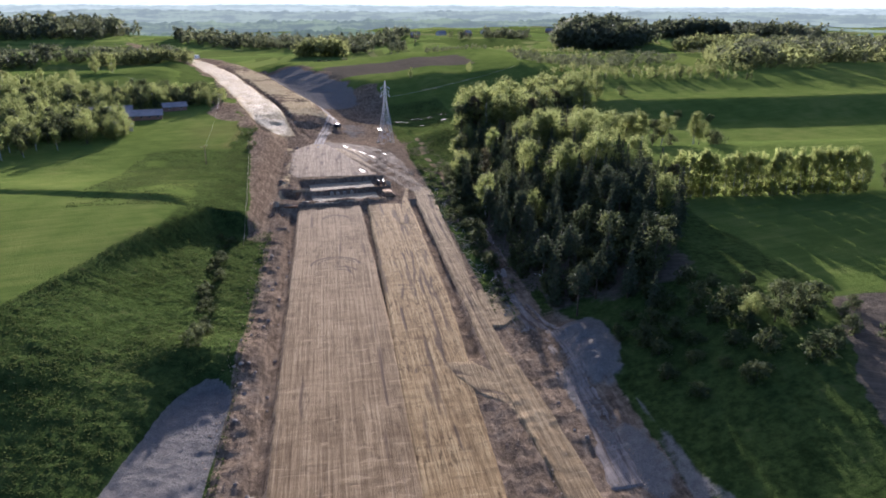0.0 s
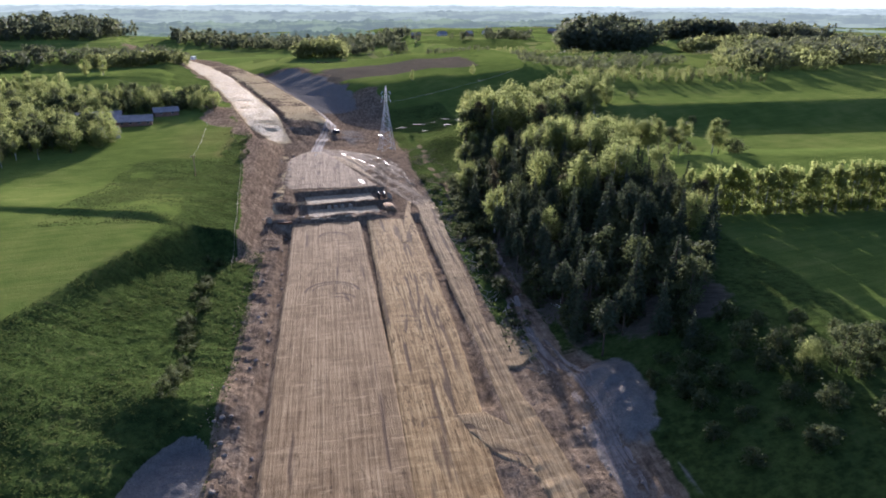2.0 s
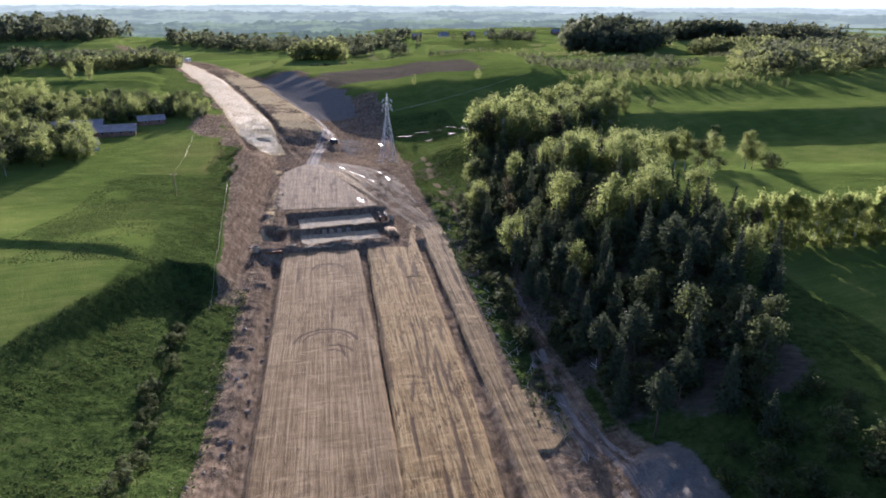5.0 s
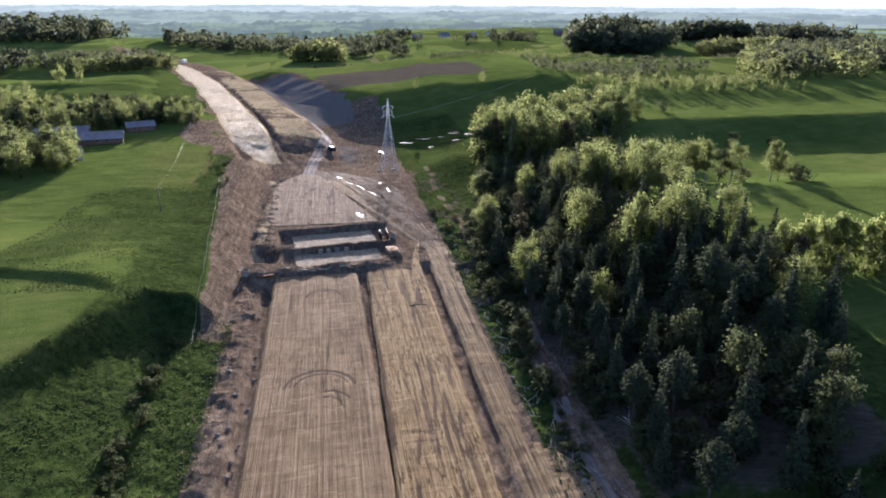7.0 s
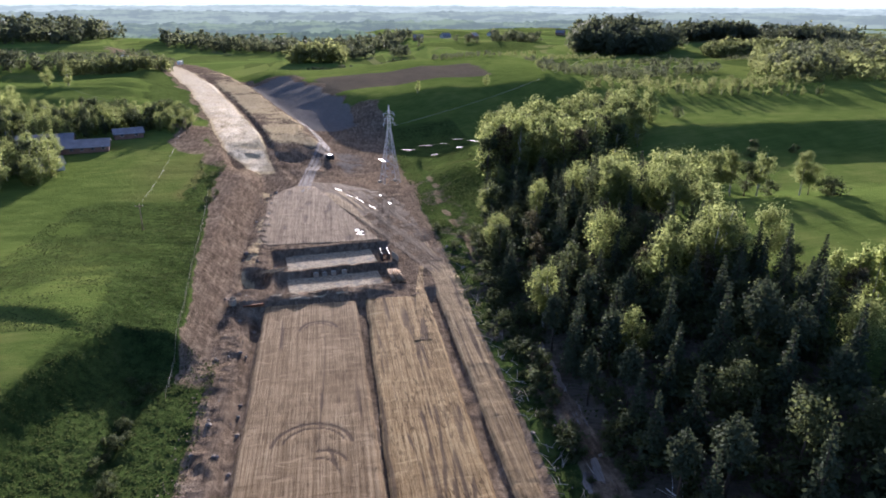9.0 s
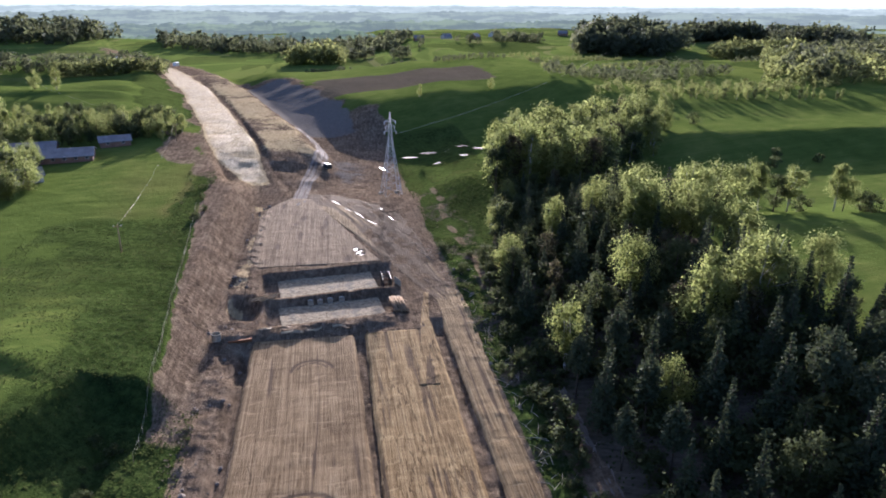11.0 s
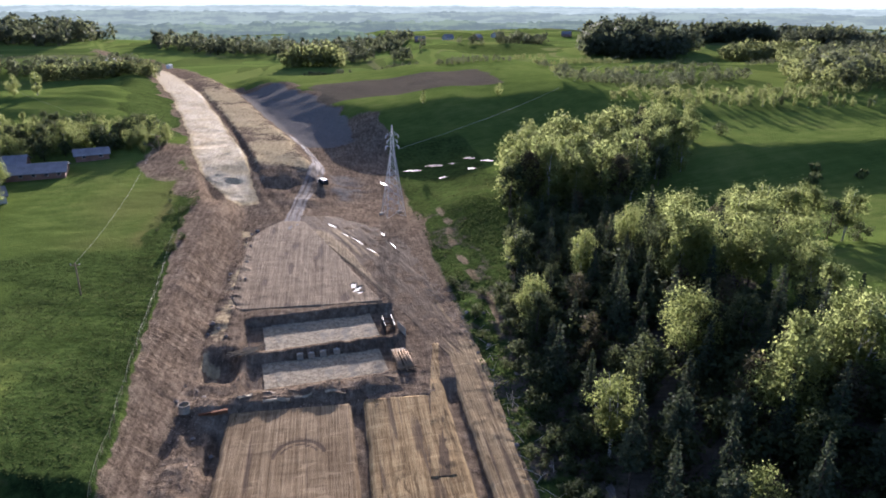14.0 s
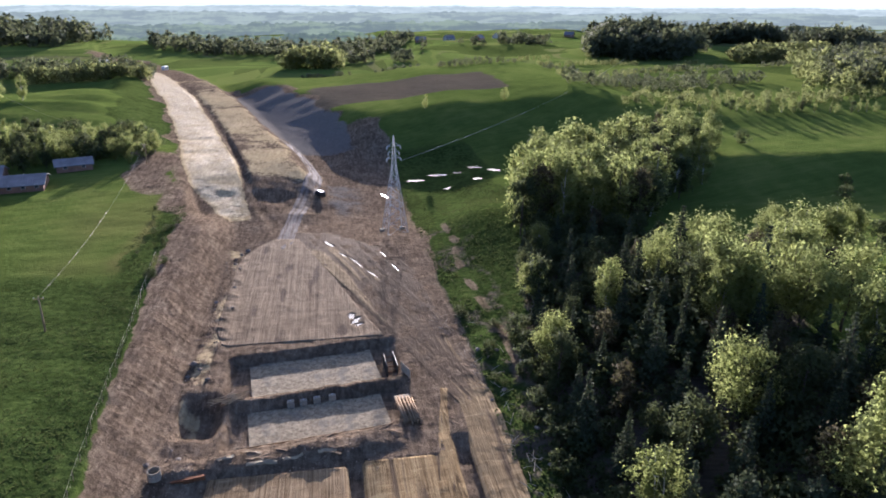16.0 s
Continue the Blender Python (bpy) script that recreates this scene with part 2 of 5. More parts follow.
def grain(x, y, size, octaves=4, rough=0.55):
    """Smooth random relief in -1..1 at that size in metres."""
    total, amp, norm = np.zeros(np.broadcast(x, y).shape), 1.0, 0.0
    for k in range(octaves):
        u, v = x / size + 17.3 * k, y / size - 9.1 * k
        i, j = np.floor(u).astype(int), np.floor(v).astype(int)
        fu, fv = u - i, v - j
        fu, fv = fu * fu * (3 - 2 * fu), fv * fv * (3 - 2 * fv)
        a, b = LATTICE[i % 256, j % 256], LATTICE[(i + 1) % 256, j % 256]
        c, d = LATTICE[i % 256, (j + 1) % 256], LATTICE[(i + 1) % 256, (j + 1) % 256]
        total = total + amp * ((a * (1 - fu) + b * fu) * (1 - fv) + (c * (1 - fu) + d * fu) * fv - 0.5) * 2
        norm += amp
        amp, size = amp * rough, size / 2
    return total / norm


def mesh_of(name, verts, faces, mat, smooth=False):
    me = bpy.data.meshes.new(name)
    me.from_pydata([tuple(v) for v in verts], [], [tuple(f) for f in faces])
    me.materials.append(mat)
    if smooth:
        me.polygons.foreach_set("use_smooth", [True] * len(me.polygons))
    return me


def leaves_mesh(name, pts, mat, normals=None):
    """A mesh of loose leaves, pts of the shape (leaves, corners, 3), shaded by one normal a leaf where given."""
    n, k = pts.shape[:2]
    me = bpy.data.meshes.new(name)
    me.vertices.add(k * n)
    me.vertices.foreach_set("co", pts.reshape(-1).astype(np.float32))
    me.loops.add(k * n)
    me.loops.foreach_set("vertex_index", np.arange(k * n, dtype=np.int32))
    me.polygons.add(n)
    me.polygons.foreach_set("loop_start", np.arange(0, k * n, k, dtype=np.int32))
    me.materials.append(mat)
    me.update()
    me.validate()
    if normals is not None:
        me.polygons.foreach_set("use_smooth", np.ones(n, dtype=bool))
        me.normals_split_custom_set_from_vertices(np.repeat(normals, k, 0).tolist())
    return me


def soft(rng, out, up=0.35, loose=0.28):
    """Shading normals that follow the swell of a crown, a little unruly."""
    v = out / (np.linalg.norm(out, axis=1)[:, None] + 1e-9) + rng.normal(size=out.shape) * loose + np.array([0, 0, up])
    return v / np.linalg.norm(v, axis=1)[:, None]


def part(name, me, parent, label=""):
    ob = new(name, me)
    ob.parent = parent
    return tagged(ob, label) if label else ob


def tube(points, radii, sides=7):
    """Verts and faces of a bent, tapering rod."""
    pts = [Vector(p) for p in points]
    verts, faces = [], []
    for i, p in enumerate(pts):
        way = (pts[min(i + 1, len(pts) - 1)] - pts[max(i - 1, 0)]).normalized()
        side = way.cross(Vector((0.31, 0.95, 0.05)) if abs(way.y) < 0.9 else Vector((1, 0, 0))).normalized()
        other = way.cross(side)
        for k in range(sides):
            a = 2 * math.pi * k / sides
            verts.append(p + (side * math.cos(a) + other * math.sin(a)) * radii[i])
    for i in range(len(pts) - 1):
        for k in range(sides):
            a, b = i * sides + k, i * sides + (k + 1) % sides
            faces.append((a, b, b + sides, a + sides))
    faces.append(tuple(range(sides))[::-1])
    faces.append(tuple(range((len(pts) - 1) * sides, len(pts) * sides)))
    return verts, faces


def joined(pieces):
    verts, faces = [], []
    for v, f in pieces:
        k = len(verts)
        verts += list(v)
        faces += [tuple(i + k for i in q) for q in f]
    return verts, faces


def box(cx, cy, cz, sx, sy, sz, turn=0.0, bevel=0.0):
    """Verts and faces of a box that stands on cz, its upper edges drawn in by bevel."""
    ca, sa = math.cos(turn), math.sin(turn)
    verts = []
    for z, b in ((0, 0), (sz - bevel, 0), (sz, bevel)) if bevel else ((0, 0), (sz, 0)):
        for ux, uy in ((-1, -1), (1, -1), (1, 1), (-1, 1)):
            x, y = ux * (sx / 2 - b), uy * (sy / 2 - b)
            verts.append((cx + x * ca - y * sa, cy + x * sa + y * ca, cz + z))
    faces, n = [(3, 2, 1, 0)], len(verts) // 4
    for r in range(n - 1):
        for k in range(4):
            a, b = r * 4 + k, r * 4 + (k + 1) % 4
            faces.append((a, b, b + 4, a + 4))
    faces.append(tuple(range(4 * (n - 1), 4 * n)))
    return verts, faces


# ---- the lie of the land ----
def far_road_x(y):
    """The middle of the far road, which bends to the west."""
    d = np.maximum(y - 270, -20)
    return -26 - 0.19 * d - 0.00022 * np.maximum(d, 0) ** 2


def scarp(x, y):
    """Metres outside the edge of the higher west field."""
    north = 155 - y - 0.10 * (x + 43)
    south = (x + 40 - 0.347 * (y - 146)) * 0.94
    return np.minimum(north, south)


def land(x, y):
    """The height of the ground, without the dug details."""
    # south of y 84 a slope is added, tilted off the sun to darken
    pasture = 4.2 * ss(21, 50, -x) + 4.3 * ss(38, 58, -x) * ss(60, 95, y) - 0.10 * np.maximum(84 - y, 0) * ss(26, 36, -x)
    field = 5.2 * ss(24.5, 31.5, -x) + 3.6 * (1 - ss(150, 205, y)) * ss(31, 48, -x)
    drop = 1 - ss(-1.5, 3.5, scarp(x, y))
    left = pasture + (field - pasture) * drop * (1 - 0.55 * (1 - ss(90, 135, y)))
    off = x - far_road_x(y)
    plain_z = 5.2 * ss(7, 12, -off) + 2.6 * ss(300, 350, y) * ss(12, 26, -off) + 2.2 * grain(x, y, 90, 2) * ss(22, 50, -off) * ss(320, 380, y)
    left = left + (plain_z - left) * ss(250, 285, y)
    # the far road and the second strip beside it, on a fill with a steep end
    wob = off + 2.5 * grain(x, y, 26, 3)
    ramp_z = 5.0 * ss(254, 326, y) * band(off + 1.6 * grain(x, y, 12, 3), -14, 7, 2.0)
    fill_z = 4.6 * ss(264, 316, y - 0.35 * (x + 25) + 7 * grain(x, y, 15, 3)) * band(wob, 2.5, 26, 5)
    left = np.maximum(left, np.maximum(ramp_z, fill_z) * (1 - ss(620, 760, y)))
    left = left - 1.1 * band(off, 4.2, 6.2, 0.7) * band(y, 300, 560, 8)
    left = left + band(off, -14, 40, 4) * band(y, 268, 640, 10) * (0.5 * grain(x, y, 11, 4) + 0.15 * grain(x, y, 3, 2))
    right = 9.5 * ss(20, 52, x) * (1 - 0.58 * ss(185, 222, y)) + 7.0 * ss(246, 274, y - 0.05 * x) * ss(60, 105, x)
    knoll = 3.4 * np.exp(-((x - 33) / 11) ** 2 - ((y - 262) / 17) ** 2)
    valley = -2.6 * ss(240, 285, y) * (1 - ss(345, 400, y)) * ss(-20, 2, x) * (1 - ss(60, 110, x))
    north = (8.6 + 3.0 * ss(-15, 25, x) + 0.8 * grain(x, y, 30, 3)) * ss(320, 378 + 105 * (1 - ss(-25, 15, x)), y + 0.12 * (x - 40) + 9 * grain(x, y, 40, 3)) * ss(25, 54, off + 5 * grain(x, y, 28, 3)) * (1 - 0.75 * ss(60, 150, x)) * (1 - ss(515, 590, y + 12 * grain(x, y, 50, 2)))
    z = left + right + knoll + valley + north
    far = ss(430, 900, y)
    z = z + far * (6 * grain(x + 300, y, 210, 3) - 7) + ss(1000, 2600, y) * (4 * grain(x, y, 700, 2) - 16)
    z = z + 0.5 * grain(x, y, 60, 1) * ss(24, 45, abs(x + 5))
    rolling = ss(285, 340, y) * ss(18, 40, -off) + ss(290, 360, y) * ss(105, 150, x)
    z = z + rolling * (1.6 * grain(x * 0.6, y, 34, 3) + 3.0 * grain(x * 0.7, y + 50, 95, 2))
    # soft folds in the pasture west of the far road, and the swells of the land beyond
    z = z + 4.6 * grain(x * 0.22 + 40, y + 0.25 * x, 36, 2) * ss(24, 44, -off) * band(y, 330, 560, 20)
    for kx, ky, kr, kz in ((258, 690, 60, 12), (430, 815, 50, 10), (450, 715, 50, 8), (10, 665, 85, 6), (-330, 900, 170, 14)):
        z = z + kz * np.exp(-((x - kx) / kr) ** 2 - ((y - ky) / kr) ** 2)
    z = z + 5.0 * ss(560, 800, y) * (1 - ss(1300, 1700, y)) * grain(x * 0.55, y + 200, 150, 2)
    return z


def band(v, a, b, soft):
    return ss(a - soft, a + soft, v) * (1 - ss(b - soft, b + soft, v))


def gap_left(y):
    """The east edge of the first carriageway."""
    return np.interp(y, (20, 88, 108, 130, 172), (-1.72, -1.72, -1.85, -2.3, -3.1))


def gap_right(y):
    """The west edge of the second carriageway."""
    return np.interp(y, (20, 88, 108, 130, 172), (-1.62, -1.5, -0.85, -0.8, -0.5))


def drain_x(y):
    """The middle of the overgrown drain down the west pasture."""
    return -30.6 - 0.05 * (y - 95) + 0.5 * np.sin(y / 11)


def ditch_x(y):
    """The middle of the ditch between the second carriageway and the haul road."""
    return np.interp(y, (30, 59, 80, 88, 118, 170), (7.4, 8.2, 9.2, 9.9, 11.1, 11.2))


def fence_x(y):
    """The field's edge along the top of the west bank."""
    return np.interp(y, (140, 163, 181, 205, 232, 262), (-28.4, -29.4, -31.0, -33.0, -35.8, -37.0))


def dug(x, y, z):
    """Banks, ditches, ruts and the footing trenches."""
    works = band(x, -25, 21, 1.5) * (1 - ss(262, 280, y))
    z = z + works * 0.16 * grain(x, y, 2.2, 3)
    # ditch and spoil bank on the west side
    z = z - 0.9 * band(x, -20.3, -18.6, 0.35) * (1 - ss(168, 174, y))
    spoil = band(x, -24.6, -20.8, 0.7) * (1 - ss(225, 250, y))
    z = z + spoil * (0.35 + 0.3 * grain(x, y, 4, 2) + 0.3 * grain(x, y, 1.5, 4, 0.65))
    # trench between the carriageways, and the one beside the haul road
    z = z - 0.9 * ss(-0.3, 0.3, x - gap_left(y)) * ss(-0.3, 0.3, gap_right(y) - x) * band(y, 92, 173, 2)
    z = z - 1.1 * band(x - ditch_x(y), -1.0, 1.1, 0.5) * (band(y, 89.5, 176, 2) + 0.4 * band(y, -80, 74, 8))
    # churned ground by the haul road
    churn = band(x, 16.5, 24, 1.5) * band(y, 40, 108, 5) + band(x, 9.4, 13.6, 0.8) * band(y, 30, 78, 4)
    z = z + churn * (0.3 * grain(x, y, 4.5, 4) + 0.22 * grain(x * 1.6, y * 0.45, 1.6, 4, 0.65))
    # slope full of weeds between haul road and wood
    z = z + band(x, 17, 23, 1.5) * band(y, 108, 215, 8) * (0.2 + 0.7 * grain(x, y, 5, 3))
    # mound of grey spoil
    z = z + 2.2 * np.exp(-((x - 26.2) / 3.2) ** 2 - ((y - 87) / 7.5) ** 4) * (1 + 0.6 * grain(x, y, 3.0, 4))
    # sunk gravel pad
    pad = pad_mask(x, y, 0.8)
    z = z * (1 - pad) + pad * 0.0
    rim = pad_mask(x, y, 3.5) * (1 - pad_mask(x, y, 0.8))
    z = z + rim * 0.8 * ss(70, 88, y) + 2.3 * np.exp(-((y - 93) / 6.5) ** 2 - ((x + 29) / 7.5) ** 4) * (1 - pad)
    # footing trenches, skewed a little to the road
    v = y - 0.13 * x
    z = z - 1.18 * band(v, 192.2, 203.6, 0.3) * band(x, -19.0, 5.4, 0.6)
    z = z - 1.18 * band(v, 180.6, 190.4, 0.3) * band(x, -17.5, 5.4, 0.6)
    z = z + 0.1 * band(v, 203.6, 206.5, 0.4) * band(x, -19, 6, 1)
    for px, py, length, width, turn in PUDDLES:
        m, base = puddle_mask(x, y, px, py, length, width, turn), land(np.array(px), np.array(py))
        z = z * (1 - m) + m * (base - 0.35)
    z = z + 0.7 * band(v, 175.6, 178.8, 0.7) * band(x, -24, 4, 2) * (1 + 0.8 * grain(x, y, 3, 3))
    z = z - 2.6 * np.exp(-(((x + 21.5) / 2.6) ** 4) - ((y - 186) / 4.2) ** 4)
    z = z + band(v, 190.6, 192.2, 0.3) * band(x, -20, 5, 1) * (0.04 + 0.15 * grain(x, y, 2, 2))
    # hollow beside the end of the first carriageway
    z = z - 0.7 * band(x + 0.22 * (y - 171), -23.6, -19.4, 0.5) * band(y, 161.5, 170.5, 1.0)
    # west bank, scored by the digger
    bank = band(-x, 25, 31.5, 0.8) * band(y, 152, 262, 4)
    z = z + bank * (0.03 * np.sin(4.2 * y + 6 * grain(x, y, 6, 2)) + 0.28 * grain(x, y, 3, 4))
    # spoil heap at the end of the second carriageway
    z = z + 0.15 * np.exp(-((x - 9.0 - 0.17 * (y - 179)) / 1.1) ** 2) * band(y, 167, 190, 4) * (1 + 0.5 * grain(x * 2, y * 0.7, 2.0, 4))
    # terrace edge across the west field
    terrace = y - (154 - 0.36 * (x + 43))
    z = z + 0.8 * (ss(-2.5, 1.0, terrace) - ss(1.0, 30, terrace)) * ss(38, 46, -x)
    # tussocks and old wheel marks in the mown fields
    z = z + np.maximum(ss(31, 36, -x) * ss(150, 160, y) * (1 - ss(520, 560, y)), ss(58, 66, x)) * (0.16 * grain(x, y * 1.3, 7, 3) + 0.10 * grain(x * 0.5 + y, y * 0.8, 3.2, 2))
    # old drain down the pasture
    z = z - 1.1 * np.exp(-((x - drain_x(y)) / 1.1) ** 2) * band(y, 99, 148, 4)
    # rough pasture
    z = z + band(-x, 22, 60, 3) * (1 - ss(145, 165, y)) * ss(-1.5, 2, scarp(x, y)) * (0.24 * grain(x, y, 3.5, 3) + 0.16 * grain(x, y, 1.2, 3))
    return z


PUDDLES = [(-0.7, 213.6, 1.0, 0.5, 80), (-0.2, 211.5, 1.2, 0.55, 70), (0.4, 210.2, 0.7, 0.3, 20), (0.5, 212.6, 0.5, 0.2, 50), (-4.3, 253, 2.0, 0.45, 120), (-1.2, 244.4, 1.7, 0.16, 118), (1.4, 239.3, 2.6, 0.18, 112), (4.2, 232.4, 2.0, 0.13, 116), (7.1, 244, 1.6, 0.12, 108), (8.9, 235.5, 2.2, 0.12, 103),
           (23.2, 316, 2.6, 1.1, 4), (30.8, 319, 3.4, 1.5, 3), (43, 320, 2.0, 1.6, 170), (48, 313, 2.2, 1.0, 150), (41.2, 306, 1.6, 1.0, 20), (37, 317, 1.6, 0.6, 10), (12, 300, 2.0, 0.5, 110), (31, 302, 1.6, 0.5, 40)]


def puddle_mask(x, y, px, py, length, width, turn):
    ca, sa = math.cos(radians(turn)), math.sin(radians(turn))
    u, v = (x - px) * ca + (y - py) * sa, -(x - px) * sa + (y - py) * ca
    d = np.sqrt((u / length) ** 2 + (v / width) ** 2)
    return 1 - ss(0.75, 1.5, d)


def pad_mask(x, y, soft):
    end = np.clip((y - 80) / 7, 0, 1)
    west = -30.5 - (88 - y) * 0.235 + 2.6 * end ** 2
    east = -24.0 - (84 - y) * 0.05 - 2.4 * end ** 3
    return ss(-soft, soft, x - west) * ss(-soft, soft, east - x) * (1 - ss(87 - soft, 87 + soft, y))


def height(x, y):
    x, y = np.asarray(x, float), np.asarray(y, float)
    return dug(x, y, land(x, y))


def axis(*runs):
    """Grid lines: runs of (start, end, step), then wider and wider ones."""
    v = []
    for a, b, s in runs:
        v += list(np.arange(a, b, s))
    return v


def widening(start, step, end, grow=1.09):
    v, p = [], start
    while abs(p) < abs(end):
        v.append(p)
        p += step
        step *= grow
    return v


xs = sorted(set([round(-v, 3) for v in widening(112, 2.2, 3200)] + axis((-112, -40, 1.4), (-40, 28, 0.45), (28, 130, 1.4)) + widening(130, 2.2, 3200)))
ys = sorted(set([round(-v, 3) for v in widening(0, 8, 900, 1.3)] + axis((1, 50, 3), (50, 216, 0.45), (216, 300, 0.8), (300, 460, 1.6)) + widening(460, 2.5, 4600, 1.045)))
XG, YG = np.meshgrid(np.array(xs), np.array(ys))
ZG = height(XG, YG)
road_bed = np.maximum(band(XG, -18.2, 9.6, 0.4) * (XG < ditch_x(YG) - 0.9), band(XG, 12.3, 16.4, 0.4) * band(YG, 50, 185, 3)) * (1 - ss(172.5, 174, YG))
open_trench = np.maximum(ss(-0.3, 0.3, XG - gap_left(YG)) * ss(-0.3, 0.3, gap_right(YG) - XG) * band(YG, 92, 173, 2), band(XG - ditch_x(YG), -1.0, 1.1, 0.3))
ZG = ZG - 0.25 * road_bed * (1 - open_trench)
nx, ny = len(xs), len(ys)
co = np.stack([XG, YG, ZG], -1).reshape(-1, 3)
ii = (np.arange(ny - 1)[:, None] * nx + np.arange(nx - 1)[None, :]).reshape(-1)
quads = np.stack([ii, ii + 1, ii + 1 + nx, ii + nx], -1)
gm = bpy.data.meshes.new("ground")
gm.vertices.add(len(co))
gm.vertices.foreach_set("co", co.reshape(-1).astype(np.float32))
gm.loops.add(quads.size)
gm.loops.foreach_set("vertex_index", quads.reshape(-1).astype(np.int32))
gm.polygons.add(len(quads))
gm.polygons.foreach_set("loop_start", np.arange(0, quads.size, 4, dtype=np.int32))
gm.polygons.foreach_set("use_smooth", np.ones(len(quads), dtype=bool))
gm.materials.append(GROUND)
gm.update()



def ground_z(x, y):
    """The height of the ground sheet itself at one place."""
    i, j = int(np.searchsorted(xs, x)) - 1, int(np.searchsorted(ys, y)) - 1
    u, v = (x - xs[i]) / (xs[i + 1] - xs[i]), (y - ys[j]) / (ys[j + 1] - ys[j])
    return float((ZG[j, i] * (1 - u) + ZG[j, i + 1] * u) * (1 - v) + (ZG[j + 1, i] * (1 - u) + ZG[j + 1, i + 1] * u) * v)


# what covers the ground
warp = np.maximum(ss(206, 235, YG), ss(26, 34, abs(XG + 3)))
XP, YP = XG, YG
XG, YG = XG + 2.6 * warp * grain(XP, YP, 13, 3), YG + 5.0 * warp * grain(XP + 90, YP, 17, 3)
far_x = far_road_x(YG)
soil = band(XG, -24.5, 17.5, 1.2) * (1 - ss(255, 275, YG))
soil = np.maximum(soil, ss(20, 22, -XG) * ss(-0.8, 0.8, XP - fence_x(YP) + 0.8 * grain(XP, YP, 3, 3)) * band(YG, 146, 268, 4))
soil = np.maximum(soil, band(XG, 16, 27, 1.5) * (1 - ss(95, 108, YG)))
soil = np.maximum(soil, band(XG, 20.5, 24.5, 1.0) * band(YG, 100, 150, 5))
soil = np.maximum(soil, band(XG - far_x + 5 * grain(XG, YG, 20, 3), -14, 24 + 30 * ss(330, 400, YG) * (1 - ss(490, 530, YG)), 3) * band(YG, 262, 700, 8))
bend = 7 * grain(XG, YG, 22, 3)
soil = np.maximum(soil, band(XG - far_x + bend, -24, -10, 2.5) * band(YG + bend, 284, 330, 8))
soil = np.maximum(soil, band(XG, -24, 17, 3) * band(YG + 8 * grain(XG, YG, 22, 3), 250, 376, 8))
soil = np.maximum(soil, band(XG - far_x + 9 * grain(XG, YG, 40, 3), -30, 26, 6) * band(YG, 640, 800, 20))
weeds = np.maximum(band(XG, 16.5, 26, 1.2) * band(YG, 106, 300, 5), (1 - ss(140, 160, YG + 0.2 * (XG + 35))) * band(-XG, 21, 44 + 0.0 * XG, 2))
weeds = np.maximum(weeds, ss(-2, 1, scarp(XG, YG)) * band(-XG, 20, 90, 2))
weeds = np.maximum(weeds, band(XG, 10, 46, 4) * band(YG, 228, 345, 10) * 0.9)
weeds = np.maximum(weeds, ss(-1, 1, fence_x(YG) - XG) * (1 - ss(38, 46, -XG)) * band(YG, 150, 290, 8) * 0.9)
weeds = np.maximum(weeds, np.clip(0.66 + 0.7 * grain(XG, YG, 16, 4), 0, 0.9) * band(-XG, 30, 66, 6) * band(YG, 156, 228, 14))
weeds = np.maximum(weeds, band(XG, 22, 62, 3) * (1 - ss(230, 320, YG)) * ss(20, 24, XG))
soil = soil * (1 - band(XG, 17, 20.5, 0.6) * band(YG, 108, 230, 3))
# wood floor in dark covers, its deep shade put partly into the colour
floor_cover = band(XG - 0.1 * np.maximum(YG - 170, 0), 26, 60, 1.5) * band(YG, 96, 235, 6) * (1 - ss(-6, 4, XG - 52 - 0.2 * (YG - 110)))
weeds = np.maximum(weeds, floor_cover)
floor_cover = np.maximum(floor_cover, ss(20.2, 22.5, XG - 0.12 * np.maximum(YG - 160, 0)) * (1 - ss(28, 32, XG)) * band(YG, 110, 205, 5))
# dark litter that also paints the shade along the wood's edge
litter_shade = floor_cover * ss(20, 22, XG) * np.clip(0.75 + 0.6 * grain(XG, YG, 7, 3), 0, 1)
sand = np.maximum(band(XP - far_road_x(YP) + 1.5 * grain(XP, YP, 18, 3), -3.5 - 8.0 * ss(266, 310, YP), 4, 1.4) * band(YP, 270, 720, 5) * (0.90 + 0.2 * grain(XG, YG, 7, 4)), (0.56 + 0.35 * grain(XG, YG, 20, 4)) * band(XG - far_x, 6, 24, 3) * band(YG, 300, 560, 6))
sand = np.maximum(sand, np.minimum(0.6, 0.35 + 0.7 * grain(XG, YG * 0.6, 2.5, 3)) * band(XG, -24.6, -21.6, 0.6) * band(YG, 176, 252, 4))
soil = np.maximum(soil, np.clip(0.55 + 0.6 * grain(XG, YG, 5, 3), 0, 1) * band(XG - 0.6 * np.sin(YG / 14), 21.6, 23.6, 0.6) * band(YG, 176, 266, 4))
gravel = np.maximum(pad_mask(XP, YP, 0.3), (0.75 + 0.4 * grain(XG, YG, 3, 3)) * np.exp(-((XG - 26.2) / 3.8) ** 4 - ((YG - 86) / 10) ** 4))
gravel = np.maximum(gravel, (0.45 + 0.5 * grain(XG * 1.5, YG * 0.4, 4, 3)) * band(XG + 0.1 * (YG - 80), 19.5, 28.5, 1.2) * band(YG, 40, 98, 3))
wob = 9 * grain(XG, YG, 32, 3)
gravel = np.maximum(gravel, (0.55 + 0.25 * grain(XG, YG, 9, 3)) * np.exp(-((XG - 1.5) / 9) ** 4 - ((YG - 298) / 22) ** 4))
